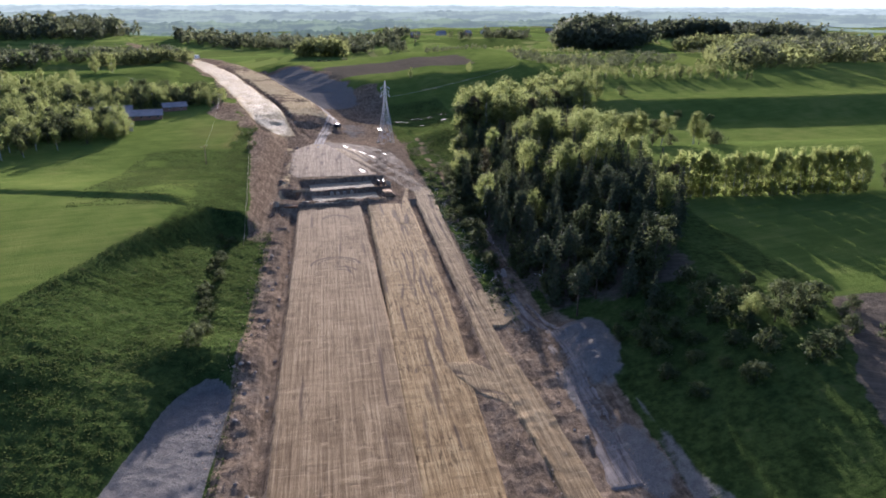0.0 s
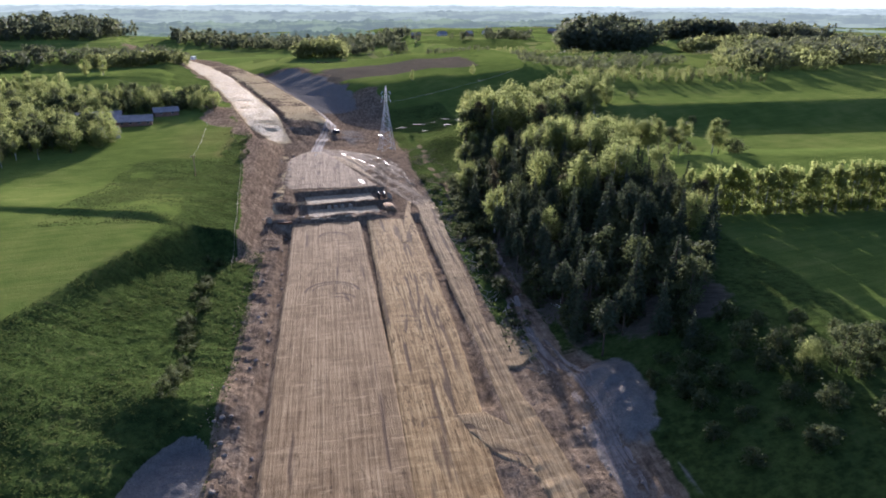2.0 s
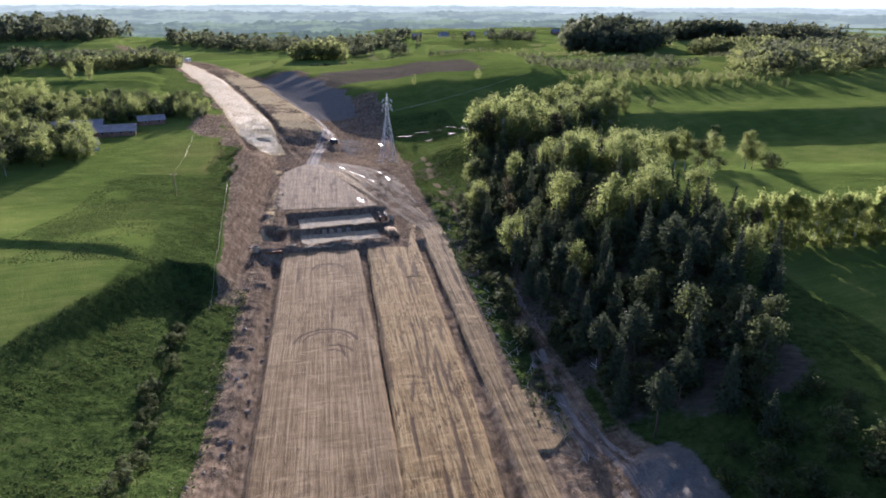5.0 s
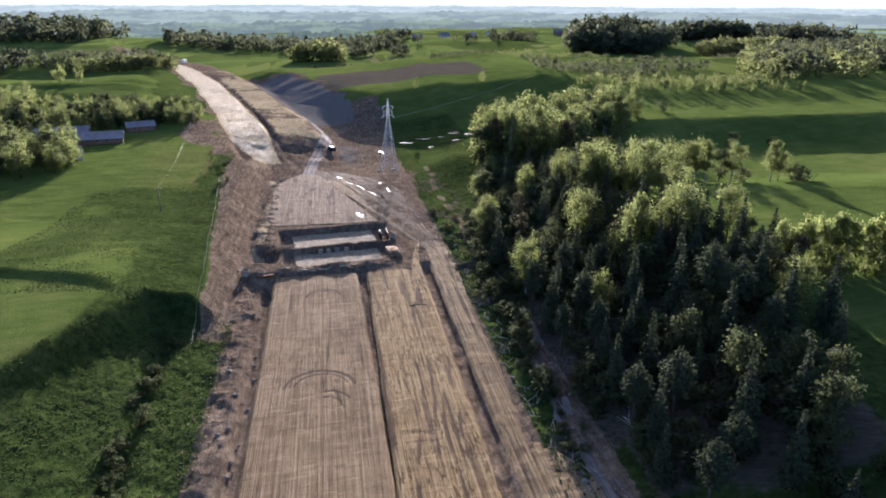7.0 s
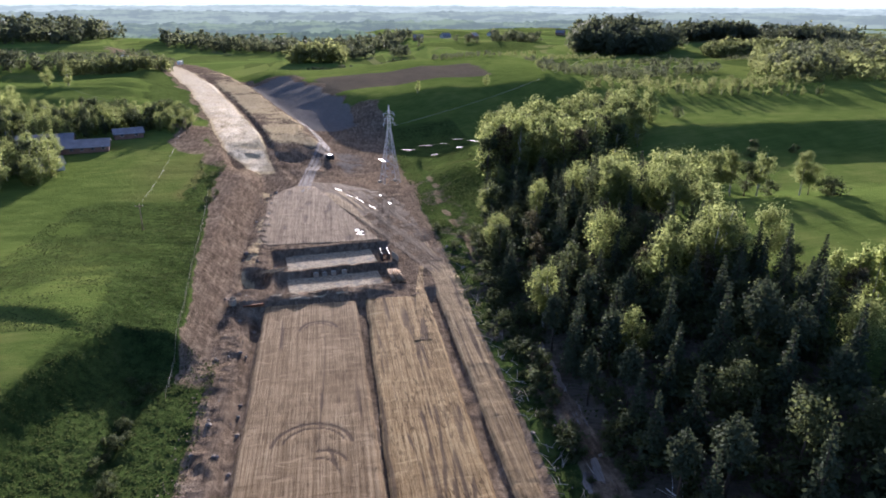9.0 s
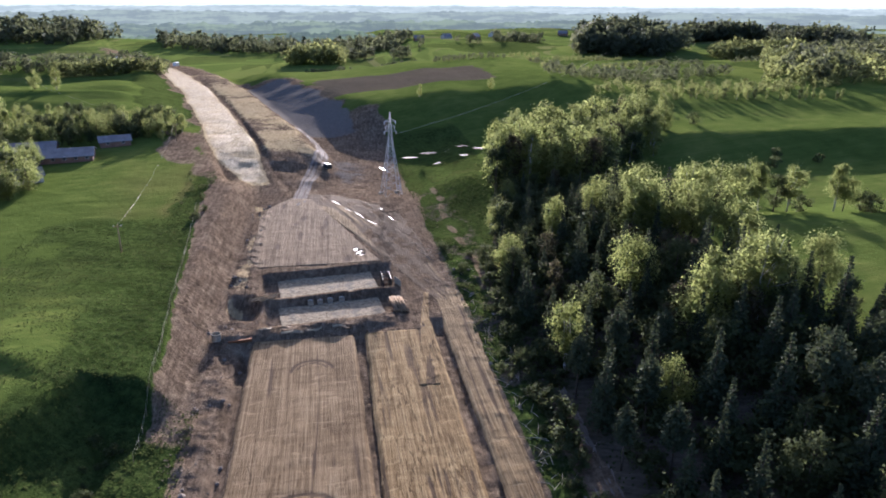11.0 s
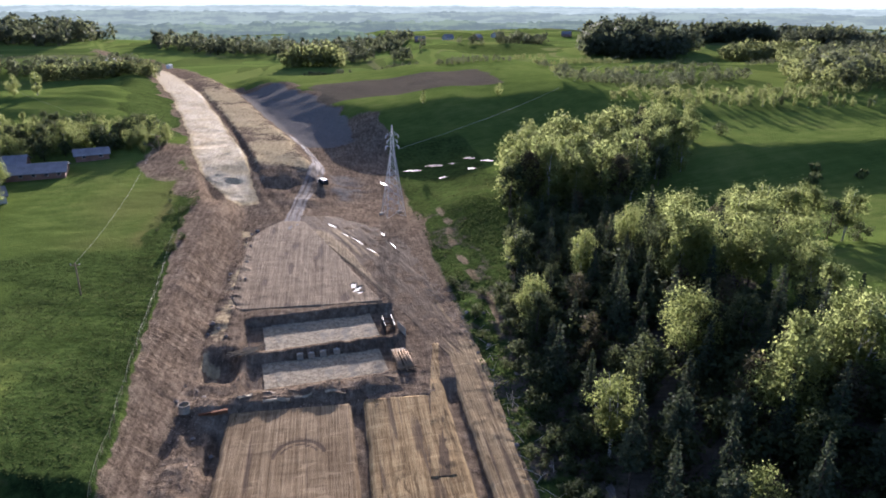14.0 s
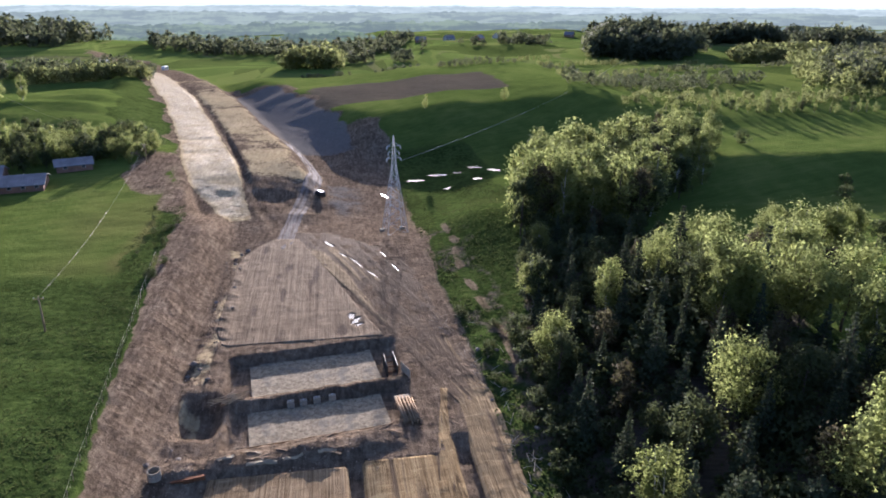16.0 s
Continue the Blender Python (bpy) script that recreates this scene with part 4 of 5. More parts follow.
def inside(x, y, poly):
    hit, j = False, len(poly) - 1
    for i in range(len(poly)):
        (xa, ya), (xb, yb) = poly[i], poly[j]
        if (ya > y) != (yb > y) and x < (xb - xa) * (y - ya) / (yb - ya) + xa:
            hit = not hit
        j = i
    return hit


def scatter(poly, gap, seed, tries=6000):
    """Random places in an outline, no two nearer than gap."""
    rng = np.random.RandomState(seed)
    px, py = [p[0] for p in poly], [p[1] for p in poly]
    spots, cells = [], {}
    for _ in range(tries):
        x, y = rng.uniform(min(px), max(px)), rng.uniform(min(py), max(py))
        if not inside(x, y, poly):
            continue
        i, j = int(x // gap), int(y // gap)
        near = [q for a in (-1, 0, 1) for b in (-1, 0, 1) for q in cells.get((i + a, j + b), ())]
        if all((x - a) ** 2 + (y - b) ** 2 > gap * gap for a, b in near):
            spots.append((x, y))
            cells.setdefault((i, j), []).append((x, y))
    return spots


# the wood east of the road
WOOD = [(26, 106), (25.2, 130), (24.2, 152), (24.6, 172), (26.6, 196), (28.5, 208), (34, 236), (43, 262), (56, 292), (95, 302), (108, 288), (92, 266), (66, 244), (58, 225), (64, 205), (66, 190), (64, 165), (66, 142), (56, 118), (50, 104), (36, 92), (28, 94)]
rng = np.random.RandomState(3)
CLUSTER = lambda x, y: float(grain(np.array(x), np.array(y + 40), 13, 2))
for x, y in scatter(WOOD, 4.3, 21):
    r = rng.rand()
    # dark conifers stand in for trees that lie in each other's shade
    if y < 150 and x < 37:
        kind = "spruce" if r < 0.7 else "pine"
        tall = rng.uniform(7.5, 12)
    elif y < 135:
        kind = "spruce" if r < 0.40 else "pine" if r < 0.58 else "alder" if r < 0.86 else "aspen" if r < 0.97 else "maple"
        tall = rng.uniform(8.5, 12.5)
    elif y < 215:
        # bright kinds for sunlit crowns; darker kinds stand in for shaded ones
        lit = 0.42 if x > 46 and y > 176 and CLUSTER(x, y) > -0.1 else 0.03
        kind = "birch" if r < lit * 0.45 else "maple" if r < lit else "alder" if r < lit + 0.2 else "spruce" if r < 0.86 else "aspen"
        tall = rng.uniform(8.5, 14.0) * (1 if lit > 0.3 else 0.85)
    elif y < 238:
        kind = "alder" if r < 0.6 else "spruce" if r < 0.85 else "aspen"
        tall = rng.uniform(6.5, 9.5)
    else:
        kind = "birch" if r < 0.5 else "maple" if r < 0.7 else "alder" if r < 0.9 else "aspen"
        tall = rng.uniform(13.5, 18) * (1 - 0.35 * float(ss(74, 104, np.array(x))))
    plant(kind, x, y, tall=tall * (0.85 if kind in ("aspen", "alder") else 1), group="trees of the wood beside the road")
# low growth under the trees
for x, y in scatter([(26.5, 104), (27, 180), (30, 210), (40, 240), (60, 236), (56, 215), (52, 160), (50, 120), (40, 97)], 3.6, 27, 4000):
    plant("thicket", x + 0.8, y, tall=rng.uniform(2.6, 5.5), group="thickets under the trees of the wood", wide=rng.uniform(0.9, 1.3))
for x, y in scatter([(20.8, 117), (20.6, 150), (21.8, 180), (25, 202), (28, 202), (25.5, 175), (25.5, 116)], 2.1, 37, 1500):
    if abs(x - float(wood_track(y))) > 1.6 or y > 150:
        plant("thicket", x, y, tall=rng.uniform(1.2, 3.2), group="dark scrub along the edge of the wood", wide=rng.uniform(0.9, 1.3))
# scrub added to darken ground that lies in the wood's shade
for x, y in scatter([(32, 66), (60, 66), (62, 80), (52, 90), (40, 97), (33, 92)], 3.9, 29, 1500):
    plant("thicket", x, y, tall=rng.uniform(1.3, 3.0), group="dark scrub beside the wood", wide=rng.uniform(1.0, 1.5))
for kind, x, y, tall, wide in (("birch", 26.3, 154.7, 11.8, 1), ("maple", 39.6, 164.5, 11.5, 0.95), ("maple", 42.0, 147, 12.0, 1.0), ("birch", 44.5, 150, 12.5, 1.1), ("birch", 48.0, 184, 13.5, 1.2), ("maple", 50.5, 181, 12.5, 0.9),
                               ("birch", 46.0, 180, 12.0, 1.0), ("birch", 61.0, 191, 13.5, 1.2), ("maple", 64.5, 190, 12.5, 0.9), ("birch", 67.0, 193, 12.0, 1.1), ("maple", 57.5, 182, 12.0, 0.9), ("birch", 51.5, 150, 13.2, 1.2), ("maple", 53.0, 153, 12.0, 0.9),
                               ("birch", 30.0, 208, 10.0, 1.2), ("maple", 33.0, 137, 9.0, 0.8), ("birch", 36.0, 226, 9.0, 1.1), ("birch", 57.0, 162, 12.0, 1.1), ("birch", 60.5, 170, 12.0, 1.0)):
    plant(kind, x, y, tall=tall, wide=wide, group="trees of the wood beside the road")
# lone trees and bushes on the east field
for x, y, kind, tall in ((48.4, 75.8, "alder", 6.5), (45.5, 77, "maple", 4.5), (51.5, 76.5, "alder", 4.5), (34, 82, "bush", 3), (38, 90, "spruce", 6), (31, 86, "bush", 2.5), (43, 86, "bush", 3.5),
                         (112, 138, "spruce", 7), (114, 140, "alder", 6), (117, 137, "alder", 7), (75, 205, "birch", 11), (70, 208, "birch", 12),
                         (34, 372, "birch", 6), (66, 374, "maple", 5), (96, 300, "birch", 12), (118, 292, "bush", 4), (130, 262, "bush", 3), (142, 258, "bush", 3), (125, 255, "bush", 3.5), (-135, 415, "maple", 9), (-128, 420, "birch", 11)):
    plant(kind, x, y, tall=tall)
for kind, x, y, tall in (("birch", 78, 215, 12), ("alder", 80.5, 216, 10), ("birch", 83, 215, 12.5), ("maple", 86, 213, 11), ("birch", 89, 212, 12.5), ("birch", 91.5, 211, 11.5), ("alder", 94, 209, 9), ("birch", 96.5, 208, 11.5), ("bush", 99, 207, 4), ("birch", 106, 205, 11), ("maple", 107.5, 204, 8), ("bush", 110.5, 200, 4.5), ("bush", 112, 202, 4)):
    plant(kind, x, y, tall=tall, group="trees along the east meadow", wide=1.15)
# young birches in a row on the field
for i in range(68):
    x = 61 + 49 * i / 67 + rng.uniform(-0.5, 0.5)
    plant("sapling", x, 137 + (i % 2 - 0.5) * 1.6 + rng.uniform(-0.5, 0.5) - 0.05 * (x - 60), tall=rng.uniform(7.5, 11.0), group="row of young birches across the field", wide=0.72)
# row of trees behind the east meadow
for i in range(24):
    x = 116 + 88 * i / 23 + rng.uniform(-1.5, 1.5)
    plant(("birch", "maple", "alder", "birch")[i % 4], x, 338 - 0.08 * (x - 116) + rng.uniform(-2, 2), tall=rng.uniform(3.6, 6), group="row of trees behind the meadow")
# wood on the west side by the farm
for x, y in scatter([(-80, 246), (-87, 262), (-93, 277), (-106, 288), (-112, 318), (-124, 352), (-190, 400), (-230, 330), (-160, 222), (-105, 215)], 5.2, 23):
    r = rng.rand()
    plant("alder" if r < 0.22 else "maple" if r < 0.62 else "birch", x, y, tall=rng.uniform(6, 11), group="trees beside the farm")
for poly, seed in (([(-84, 306), (-78, 317), (-100, 348), (-140, 345), (-114, 306)], 33), ([(-80, 243), (-79, 258), (-88, 283), (-106, 287), (-125, 250)], 34)):
    for x, y in scatter(poly, 4.2, seed, 1200):
        plant("alder" if rng.rand() < 0.3 else "maple" if rng.rand() < 0.5 else "birch", x, y, tall=rng.uniform(6, 10), group="trees beside the farm")
for x, y in scatter([(-56, 322), (-60, 312), (-72, 318), (-100, 325), (-102, 342), (-58, 342)], 3.4, 24):
    plant("maple" if rng.rand() < 0.5 else "bush" if rng.rand() < 0.5 else "birch", x, y, tall=rng.uniform(3.5, 7.5), group="trees beside the farm")
# overgrown ditch line, weeds and shrubs beside the works
for i in range(40):
    y = 92 + 54 * i / 39 + rng.uniform(-1, 1)
    plant("bush", float(drain_x(y)) + rng.uniform(-1.3, 1.3), y, tall=rng.uniform(0.7, 1.9), group="bushes along the overgrown ditch", wide=1.2)
for i in range(46):
    y = 106 + 108 * rng.rand()
    plant("bush", rng.uniform(17.6, 23.0), y, tall=rng.uniform(0.6, 1.5), group="shrubs between haul road and wood", wide=1.3)
for i in range(13):
    y = rng.uniform(222, 268)
    plant("bush", -32 - rng.uniform(0, 7) - 0.1 * (y - 222), y, tall=rng.uniform(0.7, 1.7), group="shrubs on the bank above the road", wide=1.2)


def far_wood(name, poly, gap, seed, tall, leaf, label, holes=0.15, clump=40):
    """A wood so far off that its trees cannot be counted: crowns of sprays, joined."""
    r = np.random.RandomState(seed)
    spots = np.array(scatter(poly, gap, seed, 3600))
    spots = spots[grain(spots[:, 0], spots[:, 1] + 7 * seed, clump, 2) > -holes * 2]
    zs = height(spots[:, 0], spots[:, 1])
    pts, bends = [], []
    for (x, y), z in zip(spots, zs):
        h = tall * r.uniform(0.55, 1.25)
        w = h * r.uniform(0.30, 0.50)
        n = 190 if y < 700 else 110
        d = r.normal(size=(n, 3))
        d /= np.linalg.norm(d, axis=1)[:, None]
        bumpy = 1 + 0.4 * np.sin(3 * d[:, :1] + r.uniform(0, 6)) * np.cos(4 * d[:, 2:] + r.uniform(0, 6))
        taper = 1 - 0.45 * np.clip(d[:, 2:], 0, 1) * r.uniform(0, 1)
        c = np.array([x, y, z + h * 0.52]) + d * bumpy * taper * np.array([w, w, h * 0.5]) * r.uniform(0.6, 1.05, (n, 1))
        pts.append(spray(r, c, d, h * (0.07 if y < 700 else 0.10)))
        bends.append(soft(r, d))
    ob = new(name, leaves_mesh(name, np.concatenate(pts), leaf, np.concatenate(bends)))
    return tagged(ob, label, "wood", kind="stuff")


far_wood("far_wood", [(196, 372), (262, 356), (420, 420), (620, 640), (700, 860), (480, 720), (360, 625), (290, 520)], 8, 41, 10, LEAF_FAR, "mixed spring wood on far rolling land", 0.2)
far_wood("far_wood", [(215, 385), (270, 372), (430, 440), (640, 660), (500, 700), (380, 610), (300, 510)], 9, 141, 12, LEAF_FARD, "darker trees mixed into the far wood", 0.1)
far_wood("far_wood", [(104, 346), (190, 346), (232, 362), (120, 368)], 5, 51, 4.5, LEAF_FAR, "low young trees along a field edge", 0.3, 30)
far_wood("far_wood", [(95, 385), (150, 395), (215, 425), (190, 445), (100, 405)], 6, 55, 6, LEAF_FARD, "dark scrub in a fold of the fields", 0.1, 25)
far_wood("far_wood", [(200, 640), (225, 615), (268, 612), (308, 660), (312, 745), (245, 750)], 6, 42, 19, LEAF_FARD, "dark round clump of tall trees on a knoll", 0.5)
far_wood("far_wood", [(385, 790), (420, 770), (470, 780), (478, 850), (395, 850)], 6, 43, 18, LEAF_FARD, "dark round clump of tall trees on a knoll", 0.5)
far_wood("far_wood", [(415, 690), (470, 675), (520, 700), (560, 790), (450, 760)], 7, 44, 17, LEAF_FARD, "dark far wood behind fields", 0.4)
far_wood("far_wood", [(305, 600), (370, 590), (385, 622), (315, 634)], 5.5, 52, 13, LEAF_FAR, "pale yellow-green copse on a slope", 0.5)
far_wood("far_wood", [(-36, 655), (4, 640), (8, 672), (-30, 690)], 6, 45, 15, LEAF_FAR, "tall sunlit birches on a low green hill", 0.5)
far_wood("far_wood", [(8, 690), (52, 660), (70, 690), (20, 720)], 6, 245, 10, LEAF_FARD, "dark trees on the back of the green hill", 0.1)
far_wood("far_wood", [(-330, 500), (-190, 545), (-112, 570), (-118, 610), (-330, 600)], 7, 46, 11, LEAF_FARD, "brownish wood beyond the west field")
far_wood("far_wood", [(-180, 556), (-112, 564), (-114, 574), (-180, 572)], 5, 146, 10, LEAF_FAR, "pale trees along the edge of the west wood", 0.3)
far_wood("far_wood", [(-620, 760), (-240, 800), (-250, 1000), (-520, 900)], 12, 47, 18, LEAF_FARD, "dark forest on the far west ridge", 0.4)
far_wood("far_wood", [(-190, 900), (70, 860), (110, 1030), (-200, 1020)], 11, 53, 15, LEAF_FARD, "wood beyond the green hill", 0.25, 120)
far_wood("far_wood", [(90, 800), (220, 830), (240, 870), (80, 850)], 8, 153, 11, LEAF_FARD, "dark wood round far farmhouses", 0.2, 60)
for i, (xa, ya, xb, yb) in enumerate(((95, 420, 210, 500), (150, 470, 290, 520), (60, 560, 190, 640), (-20, 590, 120, 610), (200, 640, 330, 690), (60, 505, 130, 470), (130, 540, 250, 560))):
    far_wood("hedgerow", [(xa, ya), (xb, yb), (xb + 2, yb + 6), (xa + 2, ya + 6)], 2.8, 61 + i, 3.6, LEAF_FARD if i % 2 else LEAF_FAR, "uneven hedge between far fields", 0.1, 25)


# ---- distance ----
def haze_glow_material(name, woods, fields, glow):
    """Far land, the evening haze painted as glow: woods and fields in long thin bands."""
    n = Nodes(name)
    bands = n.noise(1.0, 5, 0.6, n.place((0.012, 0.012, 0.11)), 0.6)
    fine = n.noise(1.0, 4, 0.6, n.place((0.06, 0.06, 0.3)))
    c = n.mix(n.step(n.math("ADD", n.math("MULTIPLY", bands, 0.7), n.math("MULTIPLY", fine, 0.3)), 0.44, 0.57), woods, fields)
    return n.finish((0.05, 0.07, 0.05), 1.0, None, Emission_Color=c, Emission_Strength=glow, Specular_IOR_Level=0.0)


def ridge(name, dist, top, swell, seed, trees, mat, label):
    """A long low ridge, bowed round the valley."""
    v = []
    n = 1100
    a = np.radians(np.linspace(-62, 66, n))
    z = top + swell * grain(a * 9 + seed, a * 0 + seed, 1.0, 4) + trees * (abs(grain(a * 110 + seed, a * 0, 1.0, 3)) + 0.6 * grain(a * 14, a * 0 + seed, 1.0, 2))
    for dd, zz in ((0, None), (90, z - 14), (150, z), (300, z - 6), (340, None)):
        h = np.full_like(a, -45.0) if zz is None else zz
        v.append(np.stack([np.sin(a) * (dist + dd), np.cos(a) * (dist + dd), h], -1))
    P = np.stack(v, 0)
    i = (np.arange(4)[:, None] * n + np.arange(n - 1)[None, :]).reshape(-1)
    me = mesh_of(name, P.reshape(-1, 3), np.stack([i, i + 1, i + n + 1, i + n], -1), mat, True)
    return tagged(new(name, me), label, "backdrop", kind="structure")


# each farther ridge glows paler: haze put into its emission colour
ridge("backdrop_1", 1060, -2, 11, 3, 9, haze_glow_material("dim_woods", (0.075, 0.095, 0.085), (0.135, 0.175, 0.105), 0.6), "dim woods and fields in evening haze")
ridge("backdrop_2", 1350, 10, 8, 21, 8, haze_glow_material("hazy_woods", (0.125, 0.15, 0.135), (0.20, 0.24, 0.17), 0.6), "hazy wooded ridge behind far fields")
ridge("backdrop_3", 1800, 24, 6, 33, 6, haze_glow_material("hazy_fields", (0.20, 0.23, 0.21), (0.28, 0.32, 0.26), 0.6), "pale far ridge in evening haze")
ridge("backdrop_4", 2400, 34, 4, 8, 4, haze_glow_material("pale_distance", (0.30, 0.34, 0.31), (0.38, 0.42, 0.37), 0.65), "paler ridge in evening haze")
ridge("backdrop_5", 3500, 40, 3, 14, 3, haze_glow_material("hazy_horizon", (0.48, 0.52, 0.48), (0.54, 0.58, 0.52), 0.75), "palest ridge at the horizon")

# ---- small helpers ----
def on_ground(x, y):
    return ground_z(float(x), float(y))


def rod(a, b, r, sides=5, end=None):
    return tube([a, b], [r, end if end else r], sides)


def solid(name, geo, mat, parent=None, label="", category="", smooth=False, group="", kind=""):
    ob = new(name, mesh_of(name, geo[0], geo[1], mat, smooth))
    if parent:
        ob.parent = parent
    return tagged(ob, label, category, group, kind)


def thing(name, at, label, category, turn=0.0, group=""):
    ob = tagged(new(name), label, category, group)
    ob.matrix_basis = pose(*at, 0, 0, turn)
    return ob


# ---- water ----
for i, (px, py, length, width, turn) in enumerate(PUDDLES):
    ca, sa = math.cos(radians(turn)), math.sin(radians(turn))
    a = np.linspace(0, 2 * math.pi, 48, endpoint=False)
    r = np.clip(0.95 + 1.1 * grain(np.cos(a) * 2 + 5 * i, np.sin(a) * 2, 0.7, 4), 0.35, 1.5)
    u, v = r * length * np.cos(a), r * width * np.sin(a)
    z = float(land(np.array(px), np.array(py))) + (0.03 if py < 260 else -0.02)
    verts = [(px, py, z)] + [(px + uu * ca - vv * sa, py + uu * sa + vv * ca, z) for uu, vv in zip(u, v)]
    faces = [(0, k + 1, (k + 1) % 48 + 1) for k in range(48)]
    solid("water_%d" % (i + 1), (verts, faces), WATER, None, "still puddle that mirrors the bright sky" if py < 260 else "flooded hollow that mirrors the bright sky", "puddle", kind="structure")

# ---- footing trenches ----
SKEW = math.degrees(math.atan(0.13))


def footing(x, y, w, d, label):
    """Blinding concrete cast in bays, its rim ragged, with a pale board along the near side."""
    f = thing("foundation_slab", (x, y, -1.15), label, "foundation", SKEW)
    n, m = 9, 7
    for k in range(n):
        x0, x1 = -w / 2 + w / n * k + 0.004, -w / 2 + w / n * (k + 1) - 0.004
        u = np.linspace(x0, x1, m)
        near, far = -d / 2 + 0.35 * grain(u + x, u * 0 + y, 1.1, 3), d / 2 + 0.5 * grain(u - x, u * 0 + y, 1.6, 3)
        if k == 0:
            u = u + np.linspace(1, 0, m) * 0.3 * math.sin(y)
        v = np.linspace(0, 1, 12)[:, None]
        X, Y = np.repeat(u[None], 12, 0), near[None] + (far - near)[None] * v
        Z = 0.15 + 0.012 * (k % 3) + 0.035 * grain(X + x, Y + y, 1.3, 3)
        top = np.stack([X, Y, Z], -1)
        low = np.stack([X, Y, Z * 0 - 0.1], -1)
        verts = np.concatenate([top.reshape(-1, 3), low.reshape(-1, 3)])
        i = (np.arange(11)[:, None] * m + np.arange(m - 1)[None, :]).reshape(-1)
        faces = [tuple(q) for q in np.stack([i, i + 1, i + m + 1, i + m], -1)]
        rim = list(range(m)) + [r * m + m - 1 for r in range(1, 12)] + [11 * m + c for c in range(m - 2, -1, -1)] + [r * m for r in range(10, 0, -1)]
        faces += [(rim[q], rim[q - 1], rim[q - 1] + 12 * m, rim[q] + 12 * m) for q in range(len(rim))]
        solid("panel", (verts, faces), BLINDING, f)
    for k in range(5):
        solid("form_board", box(-w / 2 + w / 5 * (k + 0.5), -d / 2 - 0.3 + 0.1 * math.sin(3.1 * k + y), -0.1, w / 5 + 0.05, 0.07, 0.5 + 0.05 * (k % 2), 0.02 * math.sin(5 * k), 0.01), TIMBER, f)
    for k in range(12):
        solid("stake", box(-w / 2 + w / 11 * k, -d / 2 - 0.44, -0.2, 0.08, 0.08, 0.75, 0, 0.01), TIMBER, f)
    return f


footing(-6.9, 197.0, 18.6, 9.2, "pale concrete blinding slab in a footing trench")
footing(-6.2, 184.7, 18.2, 7.6, "pale concrete slab in the second footing trench")
for k, (x, y) in enumerate(((-9.9, 188.6), (-8.2, 188.85), (-6.4, 189.05), (-4.3, 189.35))):
    z = on_ground(x, y)
    b = thing("concrete_block", (x, y, z - 0.03), "pale cast concrete block set upright on soil", "block", SKEW, "blocks between the trenches")
    solid("core", box(0, 0, 0, 0.95, 0.7, 0.95 - 0.1 * (k % 2), 0, 0.05), CONCRETE, b)
    solid("lifting_eye", joined([rod((-0.12, 0, 0.8), (-0.08, 0, 1.02), 0.025), rod((-0.08, 0, 1.02), (0.08, 0, 1.02), 0.025), rod((0.08, 0, 1.02), (0.12, 0, 0.8), 0.025)]), STEEL, b)

# ---- timber and site clutter by the trenches ----
LATH = plain("split_pale_lath", (0.42, 0.34, 0.22), 0.85, 0.3, 3.0)
pile = thing("timber_stack", (5.6, 183.2, 0.05), "stack of round timber poles on bearers", "timber", 6)
r2 = np.random.RandomState(12)
for k in range(11):
    x = -1.1 + 0.42 * (k % 6) + r2.uniform(-0.06, 0.06)
    z = 0.32 + 0.24 * (k // 6)
    y0, y1 = -3.2 + r2.uniform(-0.4, 0.4), 3.0 + r2.uniform(-0.5, 0.4)
    solid("pole", rod((x + r2.uniform(-.12, .12), y0, z), (x, y1, z), 0.12, 8, 0.10), TIMBER, pile, smooth=True)
for y in (-2.0, 2.0):
    solid("bearer", box(0, y, 0, 2.9, 0.2, 0.2, 0, 0.02), TIMBER, pile)
solid("cover_plank", box(-0.1, 3.4, 0.1, 2.2, 0.9, 0.12, 0.05, 0.02), CONCRETE, pile, "whitish plank across the end")

DARK_STEEL = plain("dark_painted_steel", (0.03, 0.032, 0.035), 0.5, 0.3, 2.0, 0.3)
RUST = plain("rusty_steel", (0.22, 0.10, 0.05), 0.8, 0.4, 2.0, 0.3)
shield = thing("trench_box", (4.4, 196.5, on_ground(4.4, 196.5)), "dark steel trench box standing in mud", "trench box", 4)
for s in (-1, 1):
    solid("side_plate", box(0.75 * s, 0, 0, 0.12, 4.2, 1.9, 0, 0.03), DARK_STEEL, shield)
    for k in range(4):
        solid("rib", box(0.84 * s, -1.6 + 1.07 * k, 0.05, 0.08, 0.14, 1.75, 0, 0.01), DARK_STEEL, shield)
for y in (-1.5, 1.5):
    for z in (0.5, 1.4):
        solid("strut", rod((-0.7, y, z), (0.7, y, z), 0.07, 8), RUST, shield, smooth=True)
panel = thing("formwork_panel", (6.3, 193.0, on_ground(6.3, 193.0)), "pale formwork panel propped on edge", "formwork", 20)
solid("board", box(0, 0, 0, 0.09, 3.0, 1.3, 0, 0.01), CONCRETE, panel)
for k in range(4):
    solid("batten", box(0.08, -1.2 + 0.8 * k, 0.05, 0.06, 0.09, 1.2, 0, 0.01), TIMBER, panel)
solid("prop", rod((0.1, 0.2, 1.0), (0.9, 0.3, 0.0), 0.05), TIMBER, panel)


